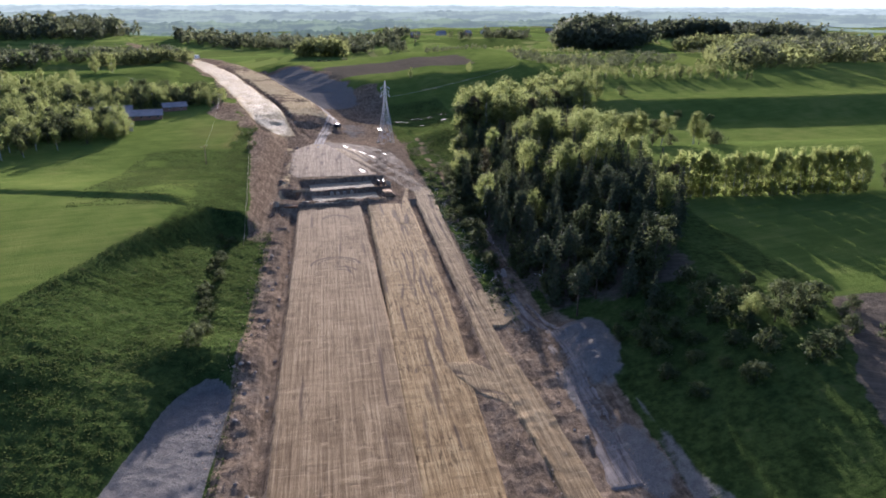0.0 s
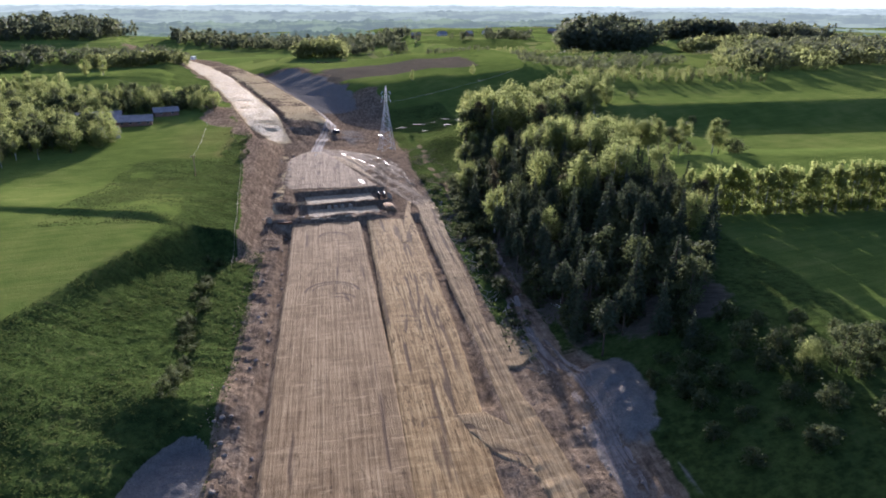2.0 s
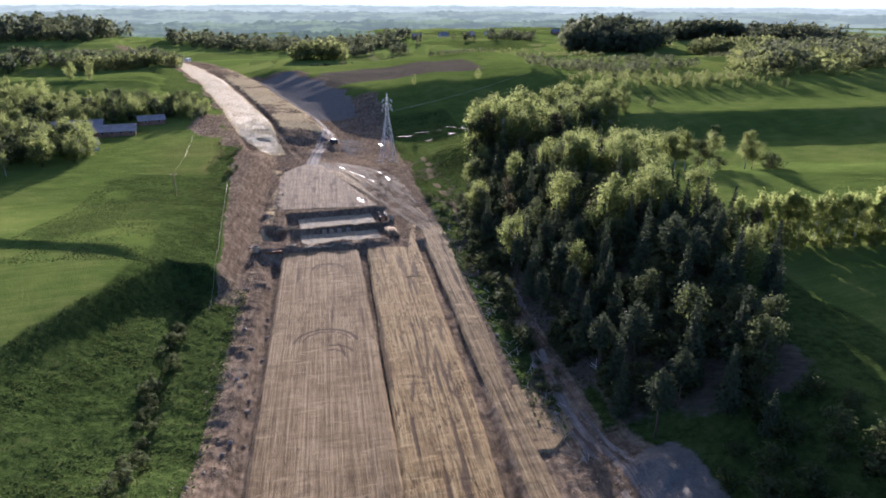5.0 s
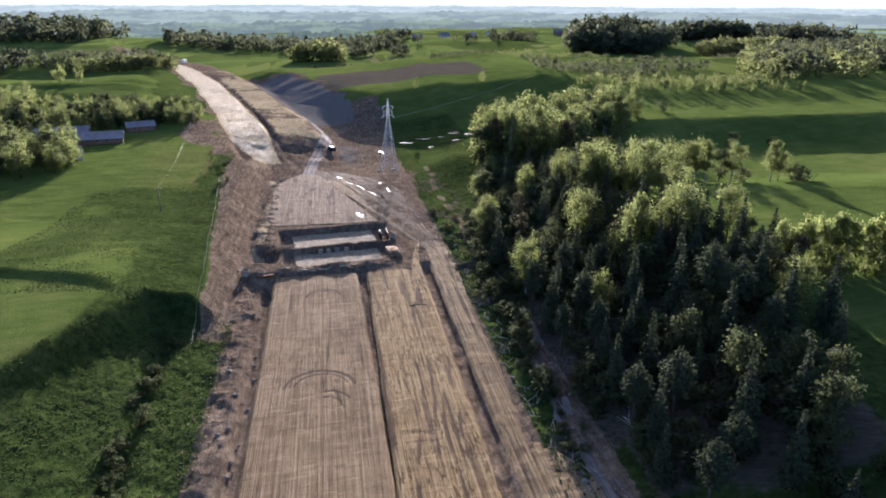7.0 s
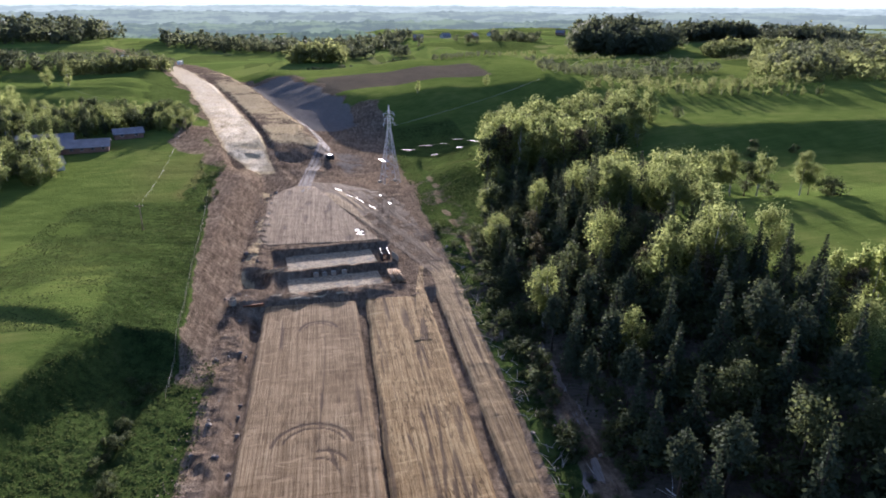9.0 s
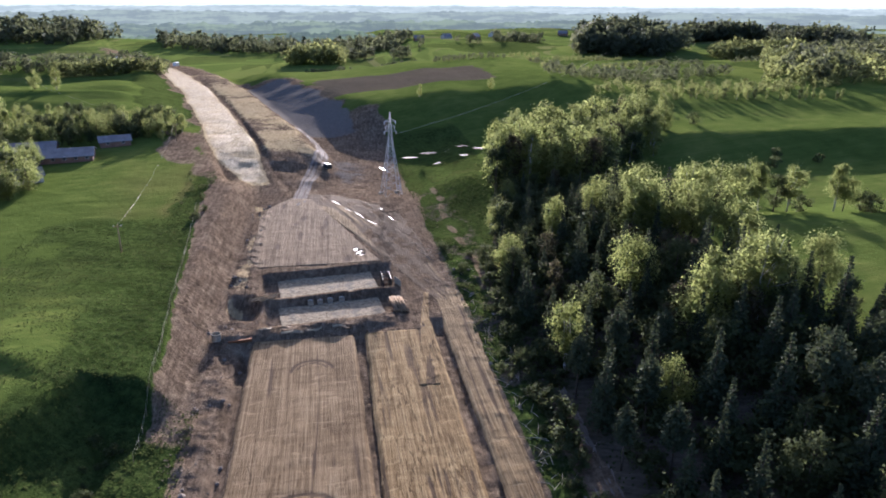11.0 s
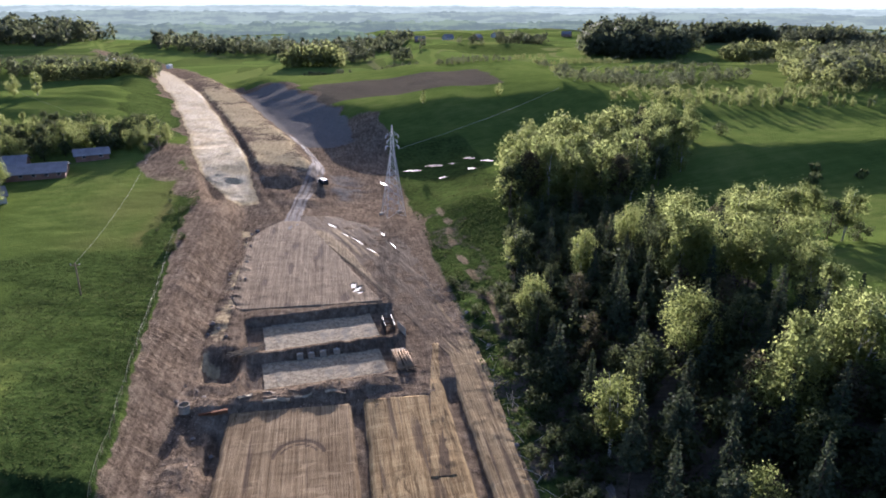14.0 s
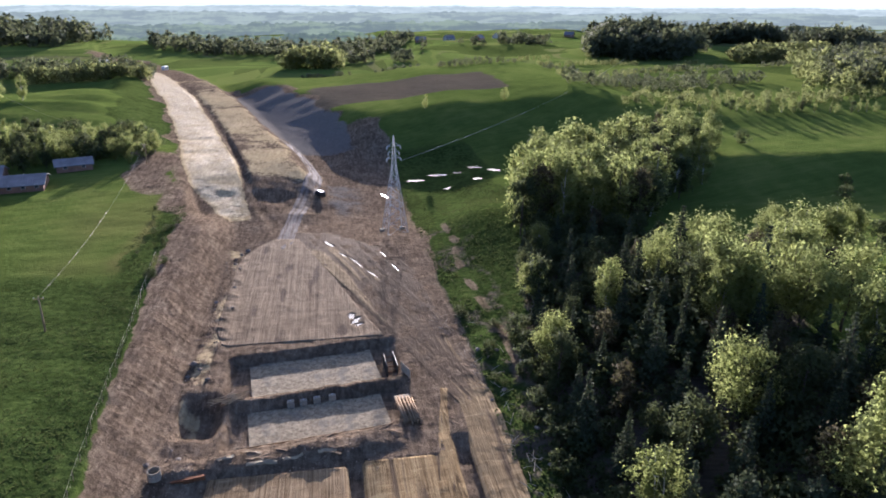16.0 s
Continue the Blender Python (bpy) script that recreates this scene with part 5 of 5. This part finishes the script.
def shell(r, h, wall, sides=28):
    """A concrete ring, open at top and bottom."""
    verts, faces = [], []
    for rr, z in ((r, 0), (r, h), (r - wall, h), (r - wall, 0)):
        verts += [(rr * math.cos(2 * math.pi * k / sides), rr * math.sin(2 * math.pi * k / sides), z) for k in range(sides)]
    for q in range(4):
        for k in range(sides):
            a, b = q * sides + k, q * sides + (k + 1) % sides
            faces.append((a, b, (b + sides) % (4 * sides), (a + sides) % (4 * sides)))
    return verts, faces


manhole = thing("manhole_ring", (-24.0, 173.2, on_ground(-24, 173.2) - 0.1), "pale concrete manhole ring standing on dirt", "concrete ring")
solid("lower_ring", shell(0.75, 0.6, 0.1), CONCRETE, manhole)
solid("upper_ring", [[(x * 0.98, y * 0.98, z + 0.62) for x, y, z in shell(0.75, 0.5, 0.1)[0]], shell(0.75, 0.5, 0.1)[1]], CONCRETE, manhole)
beam = thing("steel_beam", (-20.4, 172.6, on_ground(-20.4, 172.6) + 0.05), "rusty steel beam lying by the road end", "beam", 12)
solid("web", box(0, 0, 0, 3.6, 0.05, 0.4), RUST, beam)
solid("flange", box(0, 0, 0.4, 3.6, 0.35, 0.05), RUST, beam)
solid("flange", box(0, 0, -0.05, 3.6, 0.35, 0.05), RUST, beam)

SHEET = plain("crumpled_geotextile", (0.36, 0.29, 0.19), 0.7, 0.2, 1.5)
for k, (x, y, w, d, turn) in enumerate(((-12.5, 174.4, 3.6, 0.9, 4), (-9.0, 175.0, 2.4, 0.7, 12), (-16.6, 175.4, 2.0, 0.8, 30), (-5.0, 175.4, 2.2, 0.5, 8), (-14, 176.6, 2.6, 0.6, -12))):
    d, n, m = d * 0.5, 22, 8
    u, v = np.meshgrid(np.linspace(-w / 2, w / 2, n), np.linspace(-d / 2, d / 2, m))
    ca, sa = math.cos(radians(turn)), math.sin(radians(turn))
    gx, gy = x + u * ca - v * sa, y + u * sa + v * ca
    gz = height(gx, gy) + 0.06 + 0.16 * abs(grain(u + 9 * k, v * 2, 0.6, 3))
    gx, gy = gx + 0.12 * grain(u, v, 0.7, 2), gy + 0.22 * grain(u + 5 * k, v, 0.8, 3)
    P = np.stack([gx, gy, gz], -1)
    P = np.concatenate([P.reshape(-1, 3), (P - np.array([0, 0, 0.06])).reshape(-1, 3)])
    i = (np.arange(m - 1)[:, None] * n + np.arange(n - 1)[None, :]).reshape(-1)
    f = [tuple(q) for q in np.stack([i, i + 1, i + n + 1, i + n], -1)] + [tuple(q) for q in np.stack([i, i + n, i + n + 1, i + 1], -1) + n * m]
    solid("geotextile_sheet", (P, f), SHEET, None, "crumpled pale sheet thrown over the spoil bank", "sheet", True, "loose sheets on the bank")

# pale laths heaped at the head of the trench
laths = thing("lath_heap", (-17.6, 189.6, on_ground(-17.6, 189.6)), "heap of pale split laths on the trench rim", "timber", 14)
for k in range(26):
    a, ln = r2.uniform(-0.5, 0.9), r2.uniform(1.4, 3.4)
    px, py, pz = r2.uniform(-1.9, 1.7), r2.uniform(-0.9, 0.9), 0.04 + 0.03 * k
    solid("lath", rod((px - math.cos(a) * ln / 2, py - math.sin(a) * ln / 2, pz * 0.6), (px + math.cos(a) * ln / 2, py + math.sin(a) * ln / 2, pz * 0.7 + r2.uniform(-0.02, 0.25)), 0.05, 4), LATH, laths)

# planks scattered on the churned bank
for k in range(16):
    x, y = r2.uniform(-18, 3), r2.uniform(174.5, 180.5)
    z = on_ground(x, y)
    p = solid("plank", box(0, 0, 0, r2.uniform(1.2, 3.2), 0.18, 0.06, 0, 0.008), TIMBER, None, "weathered plank lying on churned soil", "plank", group="loose planks")
    p.matrix_basis = pose(x, y, z + 0.03, r2.uniform(-4, 4), r2.uniform(-5, 5), r2.uniform(-30, 40))

# ---- stones and clods ----
def stone_mesh(seed):
    bm = bmesh.new()
    bmesh.ops.create_icosphere(bm, subdivisions=2, radius=0.5)
    for v in bm.verts:
        v.co *= 1 + 0.45 * noise.noise(v.co * 2.3 + Vector((seed, 0, 0)))
        v.co.z *= 0.65
    me = bpy.data.meshes.new("stone")
    bm.to_mesh(me)
    bm.free()
    me.materials.append(STONE)
    return me


STONE = plain("field_stone", (0.24, 0.205, 0.17), 0.9, 0.35, 2.0)
STONES = [stone_mesh(7 * k) for k in range(4)]
for k in range(120):
    if k < 50:
        x, y = r2.uniform(-24.5, -19), r2.uniform(60, 176)
    elif k < 90:
        x, y = r2.uniform(16.5, 24), r2.uniform(60, 200)
    else:
        x, y = r2.uniform(-26, -21), r2.uniform(176, 250)
    s = r2.uniform(0.25, 0.75) * (1.5 if k % 11 == 0 else 1)
    ob = tagged(new("stone", STONES[k % 4]), "pale field stone half sunk in dirt", "stone", "stones beside the road")
    ob.matrix_basis = pose(x, y, on_ground(x, y) + 0.1 * s, 0, 0, r2.uniform(0, 360)) @ Matrix.Diagonal((s, s * r2.uniform(0.7, 1.2), s, 1))

# ---- clods and cut branches ----
def loose_lumps(name, spots, low, high, mat, label, seed):
    """Many small lumps of soil, joined."""
    r = np.random.RandomState(seed)
    cube = np.array([(a, b, c) for c in (-1, 1) for a, b in ((-1, -1), (1, -1), (1, 1), (-1, 1))], float)
    quad = np.array([(3, 2, 1, 0), (4, 5, 6, 7), (0, 1, 5, 4), (1, 2, 6, 5), (2, 3, 7, 6), (3, 0, 4, 7)])
    n = len(spots)
    size = r.uniform(low, high, (n, 1, 1)) * r.uniform(0.6, 1.3, (n, 1, 3))
    v = (cube[None] * r.uniform(0.45, 1.1, (n, 8, 3))) * size * 0.5
    a = r.uniform(0, 2 * math.pi, n)
    ca, sa = np.cos(a)[:, None], np.sin(a)[:, None]
    x, y = v[:, :, 0] * ca - v[:, :, 1] * sa, v[:, :, 0] * sa + v[:, :, 1] * ca
    z = height(spots[:, 0], spots[:, 1])[:, None] + v[:, :, 2] + size[:, :, 2] * 0.2
    P = np.stack([x + spots[:, :1], y + spots[:, 1:2], z], -1).reshape(-1, 3)
    F = (quad[None] + 8 * np.arange(n)[:, None, None]).reshape(-1, 4)
    return tagged(new(name, mesh_of(name, P, F, mat)), label, "soil", kind="stuff")


CLOD = plain("clod_soil", (0.30, 0.23, 0.165), 0.95, 0.4, 1.5)
r4 = np.random.RandomState(31)
runs = []
for x0, x1, y0, y1, n in ((-25, -20.4, 58, 172, 1500), (-24.5, -21, 172, 255, 450), (-24, 5, 174.5, 180, 500), (-25, -17, 180, 192, 200), (6, 11, 176, 204, 150), (16.5, 23, 50, 112, 900), (9.8, 12.6, 50, 76, 250), (17, 21, 180, 240, 150)):
    p = np.stack([r4.uniform(x0 - 1, x1 + 1, n), r4.uniform(y0 - 3, y1 + 3, n)], -1)
    runs.append(p[grain(p[:, 0], p[:, 1], 5, 3) + 0.5 * r4.uniform(-1, 1, n) > 0.05])
loose_lumps("soil_clods", np.concatenate(runs), 0.06, 0.22, CLOD, "loose clods of dug brown soil", 5)

PALE_WOOD = plain("dry_pale_wood", (0.42, 0.36, 0.28), 0.9, 0.3, 2.0)
sticks = []
for k in range(150):
    y = r4.uniform(96, 215)
    x = 17.2 + r4.exponential(1.2) + (1.5 if y < 110 else 0)
    if y > 186:
        x -= 0.31 * (y - 186) * 0.5
    z = on_ground(x, y) + 0.1
    a, ln = r4.uniform(0, math.pi), r4.uniform(0.8, 2.8)
    p, q = Vector((x, y, z)), Vector((x + math.cos(a) * ln, y + math.sin(a) * ln, z + r4.uniform(0.0, 0.5)))
    m = (p + q) / 2 + Vector((0, 0, 0.12))
    sticks.append(tube([p, m, q], [0.05, 0.035, 0.015], 4))
tagged(solid("cut_branches", joined(sticks), PALE_WOOD), "pale cut branches strewn beside the haul road", "branches", kind="stuff")

# ---- pylon ----
PX, PY = 11.5, 262.0
pz = on_ground(PX, PY)
pylon = thing("pylon", (PX, PY, pz), "grey lattice steel pylon on concrete footings", "pylon", 12)
LEVELS = [0.0, 2.6, 5.0, 7.2, 9.2, 11.1, 12.9, 14.6, 16.3, 18.0, 20.0, 23.2]


def spread(z):
    return 2.5 - 2.05 * min(1, z / 16.5) if z < 16.5 else 0.45 - 0.35 * (z - 16.5) / 6.7


CORNERS = ((-1, -1), (1, -1), (1, 1), (-1, 1))
for cx, cy in CORNERS:
    solid("leg", tube([(cx * spread(z), cy * spread(z), z) for z in LEVELS], [0.075 - 0.002 * z for z in LEVELS], 4), STEEL, pylon)
    solid("footing", box(cx * 2.5, cy * 2.5, -0.6, 1.1, 1.1, 0.9, 0, 0.08), CONCRETE, pylon, "concrete footing")
for i in range(len(LEVELS) - 1):
    z0, z1 = LEVELS[i], LEVELS[i + 1]
    for k in range(4):
        (ax, ay), (bx, by) = CORNERS[k], CORNERS[(k + 1) % 4]
        s0, s1 = spread(z0), spread(z1)
        solid("brace", rod((ax * s0, ay * s0, z0), (bx * s1, by * s1, z1), 0.035, 4), STEEL, pylon)
        if i < 8:
            solid("brace", rod((bx * s0, by * s0, z0), (ax * s1, ay * s1, z1), 0.035, 4), STEEL, pylon)
        solid("strut", rod((ax * s1, ay * s1, z1), (bx * s1, by * s1, z1), 0.03, 4), STEEL, pylon)
PORCELAIN = plain("white_porcelain", (0.75, 0.74, 0.70), 0.25, 0.05)
for z, reach in ((18.0, 1.7), (19.4, 1.3), (20.8, 1.6)):
    for s in (-1, 1):
        arm = solid("crossarm", joined([rod((0.3 * s, 0, z), (reach * s, 0, z), 0.06, 4), rod((0.25 * s, 0, z + 0.8), (reach * s, 0, z), 0.045, 4)]), STEEL, pylon)
        solid("insulator", tube([(reach * s, 0, z), (reach * s, 0, z - 0.25), (reach * s, 0, z - 0.5), (reach * s, 0, z - 0.8)], [0.05, 0.13, 0.13, 0.05], 8), PORCELAIN, arm, smooth=True)


def cable(name, a, b, sag, r, label, mat=WIRE):
    """A hanging wire between two points."""
    pts = []
    for k in range(25):
        f = k / 24
        p = Vector(a).lerp(Vector(b), f)
        p.z -= 4 * sag * f * (1 - f)
        pts.append(p)
    return solid(name, tube(pts, [r] * 25, 5), mat, None, label, "cable", True)


cable("power_line", (PX + 1.6, PY + 0.3, pz + 17.2), (150, 452, 24), 3.0, 0.03, "sagging power line lit by the low sun")


# ---- wooden poles with a wire ----
def utility_pole(x, y, h):
    z = on_ground(x, y)
    p = thing("utility_pole", (x, y, z), "thin weathered wooden pole carrying one wire", "pole", 0, "poles across the west field")
    solid("shaft", tube([(0, 0, -0.5), (0.02, 0, h * 0.5), (0, 0, h)], [0.15, 0.12, 0.09], 8), TIMBER, p, smooth=True)
    solid("crossarm", box(0, 0, h - 0.5, 1.5, 0.1, 0.1, 0, 0.01), TIMBER, p)
    for s in (-1, 1):
        solid("insulator", tube([(0.65 * s, 0, h - 0.4), (0.65 * s, 0, h - 0.3), (0.65 * s, 0, h - 0.15)], [0.03, 0.06, 0.03], 8), PORCELAIN, p, smooth=True)
    return Vector((x, y, z + h - 0.1))


w1 = utility_pole(-45.3, 204.1, 5.6)
w2 = utility_pole(-55.6, 313.0, 6.0)
w3 = Vector((-140, 420, 16))
cable("overhead_wire", w1, w2, 2.6, 0.013, "loose overhead wire glinting in the sun")
cable("overhead_wire", w2, w3, 2.0, 0.013, "loose overhead wire glinting in the sun")

# ---- fence along the top of the bank ----
ROPE = plain("pale_rope", (0.48, 0.45, 0.31), 0.6, 0.15, 1.0)
fence = tagged(new("fence"), "low post-and-wire fence along the field edge", "fence")
line = []
for k in range(33):
    y = 143 + 2.85 * k
    x = fence_x(y) - 0.4 + 0.07 * math.sin(k * 1.9)
    line.append((float(x), y, on_ground(x, y)))
POST = plain("pale_fence_post", (0.22, 0.18, 0.12), 0.8, 0.3)
for x, y, z in line:
    solid("post", tube([(x, y, z - 0.2), (x + 0.03, y, z + 1.25)], [0.035, 0.03], 6), POST, fence)
for hgt in (0.55, 1.15):
    solid("wire", tube([(x, y, z + hgt) for x, y, z in line], [0.009 if hgt > 1 else 0.004] * len(line), 4), ROPE, fence)


# ---- buildings ----
ROOF = plain("grey_sheet_roof", (0.20, 0.19, 0.20), 0.6, 0.25, 0.8)
PLASTER = plain("pale_plaster", (0.52, 0.49, 0.45), 0.9, 0.15, 0.8)
BRICK = plain("dull_brick", (0.26, 0.15, 0.11), 0.9, 0.25, 1.2)
GLASS = plain("dark_window_glass", (0.03, 0.035, 0.04), 0.08, 0.1)


def house(x, y, length, width, eaves, rise, turn, wall_mat, label, windows=4, name="house", chimney=True, group=""):
    """A gabled building with overhanging roof slopes, windows and a door."""
    z = on_ground(x, y)
    h = thing(name, (x, y, z - 0.3), label, "building", turn, group)
    L, W, E, T = length / 2, width / 2, eaves + 0.3, eaves + 0.3 + rise
    verts = [(-L, -W, 0), (L, -W, 0), (L, W, 0), (-L, W, 0), (-L, -W, E), (L, -W, E), (L, W, E), (-L, W, E), (-L, 0, T - 0.1), (L, 0, T - 0.1)]
    faces = [(0, 1, 5, 4), (2, 3, 7, 6), (1, 2, 6, 9, 5), (3, 0, 4, 8, 7), (3, 2, 1, 0)]
    solid("wall", (verts, faces), wall_mat, h)
    o = 0.5
    for s in (-1, 1):
        eo, zo = W + o, E - o * rise / W
        a = [(-L - o, s * eo, zo), (L + o, s * eo, zo), (L + o, 0, T), (-L - o, 0, T)]
        b = [(p[0], p[1], p[2] + 0.16) for p in a]
        fs = [(0, 1, 2, 3), (7, 6, 5, 4), (0, 4, 5, 1), (1, 5, 6, 2), (2, 6, 7, 3), (3, 7, 4, 0)]
        roof = solid("roof", (a + b, fs), ROOF, h)
        for k in range(int(length / 1.2)):
            xx = -L + 1.2 * (k + 0.5)
            solid("seam", rod((xx, s * eo, zo + 0.18), (xx, 0, T + 0.18), 0.04, 4), ROOF, roof)
    for k in range(windows):
        xx = -L + length * (k + 0.5) / windows
        for s in (-1, 1):
            w = solid("window", box(xx, s * (W + 0.02), 1.1, 1.0, 0.1, 1.1, 0, 0.01), PLASTER, h)
            solid("pane", box(xx, s * (W + 0.06), 1.18, 0.84, 0.06, 0.94), GLASS, w)
    solid("door", box(L + 0.03, 0.4, 0.3, 0.08, 1.0, 2.0, 0, 0.01), TIMBER, h)
    if chimney:
        solid("chimney", box(L * 0.3, 0.5, T - 0.9, 0.6, 0.6, 1.7, 0, 0.04), BRICK, h)
    return h


house(-83, 291, 15, 10, 1.7, 1.6, 12, BRICK, "long low farm barn with a grey sheet roof", 5, "barn", False)
house(-97, 300, 16, 10, 1.8, 1.9, 12, BRICK, "farm barn with a wide grey roof beside trees", 4, "barn", False)
house(-74, 309, 9, 6, 1.7, 1.3, 20, BRICK, "small brick farm shed with grey roof by trees", 2, "shed", False)
house(-84, 264, 7, 5, 2.0, 1.6, 30, PLASTER, "small pale outbuilding below the farm wood", 2, "shed", False)
for k, (x, y) in enumerate(((110, 960), (150, 990), (175, 930), (215, 1010), (260, 960), (95, 1040), (320, 1030))):
    house(x, y, 12, 9, 3.2, 3.4, 25 * k, PLASTER if k % 2 else BRICK, "far farmhouse with a gabled grey roof", 3, "house", True, "far farmhouses")

# ---- cabins and vehicles of the road site ----
CABIN = plain("white_cabin_steel", (0.72, 0.72, 0.70), 0.5, 0.1)
RUBBER = plain("tyre_rubber", (0.02, 0.02, 0.02), 0.9, 0.3)
for k, (x, y, turn) in enumerate(((-150, 690, 10), (-160, 700, 95), (-135, 655, 20), (-172, 690, 15), (-128, 690, 80), (-166, 672, 5))):
    c = thing("site_cabin", (x, y, on_ground(x, y)), "white steel site cabin on bare ground", "cabin", turn, "cabins of the road site")
    solid("shell", box(0, 0, 0.2, 7, 2.6, 2.7, 0, 0.06), CABIN, c)
    for s in (-2, 0, 2):
        solid("window", box(s, -1.31, 1.2, 1.0, 0.06, 0.9), GLASS, c)
    solid("door", box(3.52, 0, 0.25, 0.06, 0.9, 2.0), DARK_STEEL, c)
    for s in (-2.8, 2.8):
        solid("skid", box(s, 0, -0.2, 0.25, 2.5, 0.42), DARK_STEEL, c)
van = thing("van", (-6.4, 293.8, on_ground(-6.4, 293.8)), "dark van with a pale roof parked on the track", "van", 25)
prof = [(-2.4, 0.35), (2.3, 0.35), (2.4, 0.9), (2.2, 1.05), (1.4, 1.2), (0.8, 1.95), (-2.3, 2.0), (-2.45, 1.2)]
verts = [(s * 0.92 * (0.93 if z > 1.3 else 1), x, z) for s in (-1, 1) for x, z in prof]
n = len(prof)
faces = [tuple(range(n))[::-1], tuple(range(n, 2 * n))] + [(k, (k + 1) % n, n + (k + 1) % n, n + k) for k in range(n)]
van.matrix_basis = van.matrix_basis @ Matrix.Diagonal((0.85, 0.85, 0.85, 1))
solid("body", (verts, faces), DARK_STEEL, van)
solid("roof", box(0, -0.75, 1.98, 1.6, 2.9, 0.05, 0, 0.02), CABIN, van, "pale roof")
solid("windscreen", ([(-0.78, 1.42, 1.22), (0.78, 1.42, 1.22), (0.72, 0.86, 1.92), (-0.72, 0.86, 1.92), (-0.78, 1.40, 1.22), (0.78, 1.40, 1.22), (0.72, 0.84, 1.92), (-0.72, 0.84, 1.92)], [(0, 1, 2, 3), (7, 6, 5, 4), (0, 4, 5, 1), (1, 5, 6, 2), (2, 6, 7, 3), (3, 7, 4, 0)]), GLASS, van)
for sx in (-1, 1):
    for yy in (-1.6, 1.5):
        wheel = solid("wheel", tube([(0.72 * sx, yy, 0.34), (0.96 * sx, yy, 0.34)], [0.34, 0.34], 18), RUBBER, van)
        solid("rim", tube([(0.95 * sx, yy, 0.34), (0.975 * sx, yy, 0.34)], [0.2, 0.18], 14), STEEL, wheel)

# ---- fallen birch at the wood's edge ----
log = thing("fallen_tree", (28.5, 111.0, on_ground(28.5, 111.0) + 0.15), "bare pale birch trunk fallen beside the wood", "tree", 20)
solid("trunk", tube([(0, -3.2, 0.0), (0.3, 0, 0.3), (-0.2, 3.4, 0.7)], [0.17, 0.13, 0.05], 8), BIRCH_BARK, log, smooth=True)
for k in range(7):
    y = -1.5 + 0.7 * k
    solid("branch", tube([(0.1, y, 0.25), (0.9 * (-1) ** k, y + 0.8, 0.8), (1.5 * (-1) ** k, y + 1.5, 1.2)], [0.05, 0.03, 0.012], 5), BIRCH_BARK, log)


# ---- rough grass ----
def tufts(name, spots, size, label, seed, leaf):
    """Blades in loose tufts, three sprays each."""
    r = np.random.RandomState(seed)
    x, y = spots[:, 0], spots[:, 1]
    z = height(x, y)
    pts = []
    for k in range(2):
        a = r.uniform(0, 2 * math.pi, len(x))
        s = size * r.uniform(0.5, 1.5, len(x))
        side = np.stack([np.cos(a), np.sin(a), np.zeros_like(a)], -1) * s[:, None] * 0.55
        lean = np.stack([r.uniform(-.5, .5, len(x)) * s, r.uniform(-.5, .5, len(x)) * s, s], -1)
        base = np.stack([x, y, z - 0.05], -1)
        pts.append(np.stack([base - side * 0.5, base + side * 0.5, base + side + lean, base - side + lean * 0.9], 1))
    return tagged(new(name, leaves_mesh(name, np.concatenate(pts), leaf)), label, "grass", kind="stuff")


r3 = np.random.RandomState(77)
sp = np.stack([r3.uniform(-80, -21, 90000), r3.uniform(62, 165, 90000)], -1)
keep = (scarp(sp[:, 0], sp[:, 1]) > -1) & (pad_mask(sp[:, 0], sp[:, 1], 0.5) < 0.1) & (grain(sp[:, 0], sp[:, 1], 9, 4) + 0.8 * r3.uniform(-1, 1, 90000) > 0.0) & (sp[:, 0] < -23.5)
tufts("grass_tufts", sp[keep], 0.14, "rough green pasture grass and weeds", 1, WEED)
sp = np.stack([r3.uniform(-66, -29, 80000), r3.uniform(150, 270, 80000)], -1)
keep = (grain(sp[:, 0], sp[:, 1], 5, 3) + 0.9 * r3.uniform(-1, 1, 80000) > 0.2 + 0.25 * ss(36, 44, -sp[:, 0]) + 1.0 * ss(200, 240, sp[:, 1]) * ss(38, 46, -sp[:, 0])) & (sp[:, 0] < fence_x(sp[:, 1]) - 0.3)
tufts("grass_tufts", sp[keep], 0.13, "rough grass along the top of the bank", 2, WEED)
sp = np.stack([r3.uniform(16.8, 56, 70000), r3.uniform(104, 325, 70000)], -1)
reach = 30 + 3 * ss(180, 200, sp[:, 1]) + 18 * ss(215, 250, sp[:, 1]) + 3 * grain(sp[:, 0], sp[:, 1], 15, 3)
keep = (grain(sp[:, 0], sp[:, 1], 6, 3) + 0.8 * r3.uniform(-1, 1, 70000) > 0.2 + 0.9 * ss(-6, 2, sp[:, 0] - reach) + 0.8 * ss(262, 325, sp[:, 1]))
keep &= ~((sp[:, 0] > 20.5) & (sp[:, 0] < 24.5) & (sp[:, 1] < 150)) & ~((abs(sp[:, 0] - 22.6 - 0.6 * np.sin(sp[:, 1] / 14)) < 1.1) & (sp[:, 1] > 176))
tufts("grass_tufts", sp[keep], 0.2, "tall weeds between haul road and wood", 3, WEED)

for stock in KINDS.values():
    for t in stock:
        if t.name not in USED:
            for o in (*t.children_recursive, t):
                bpy.data.objects.remove(o)
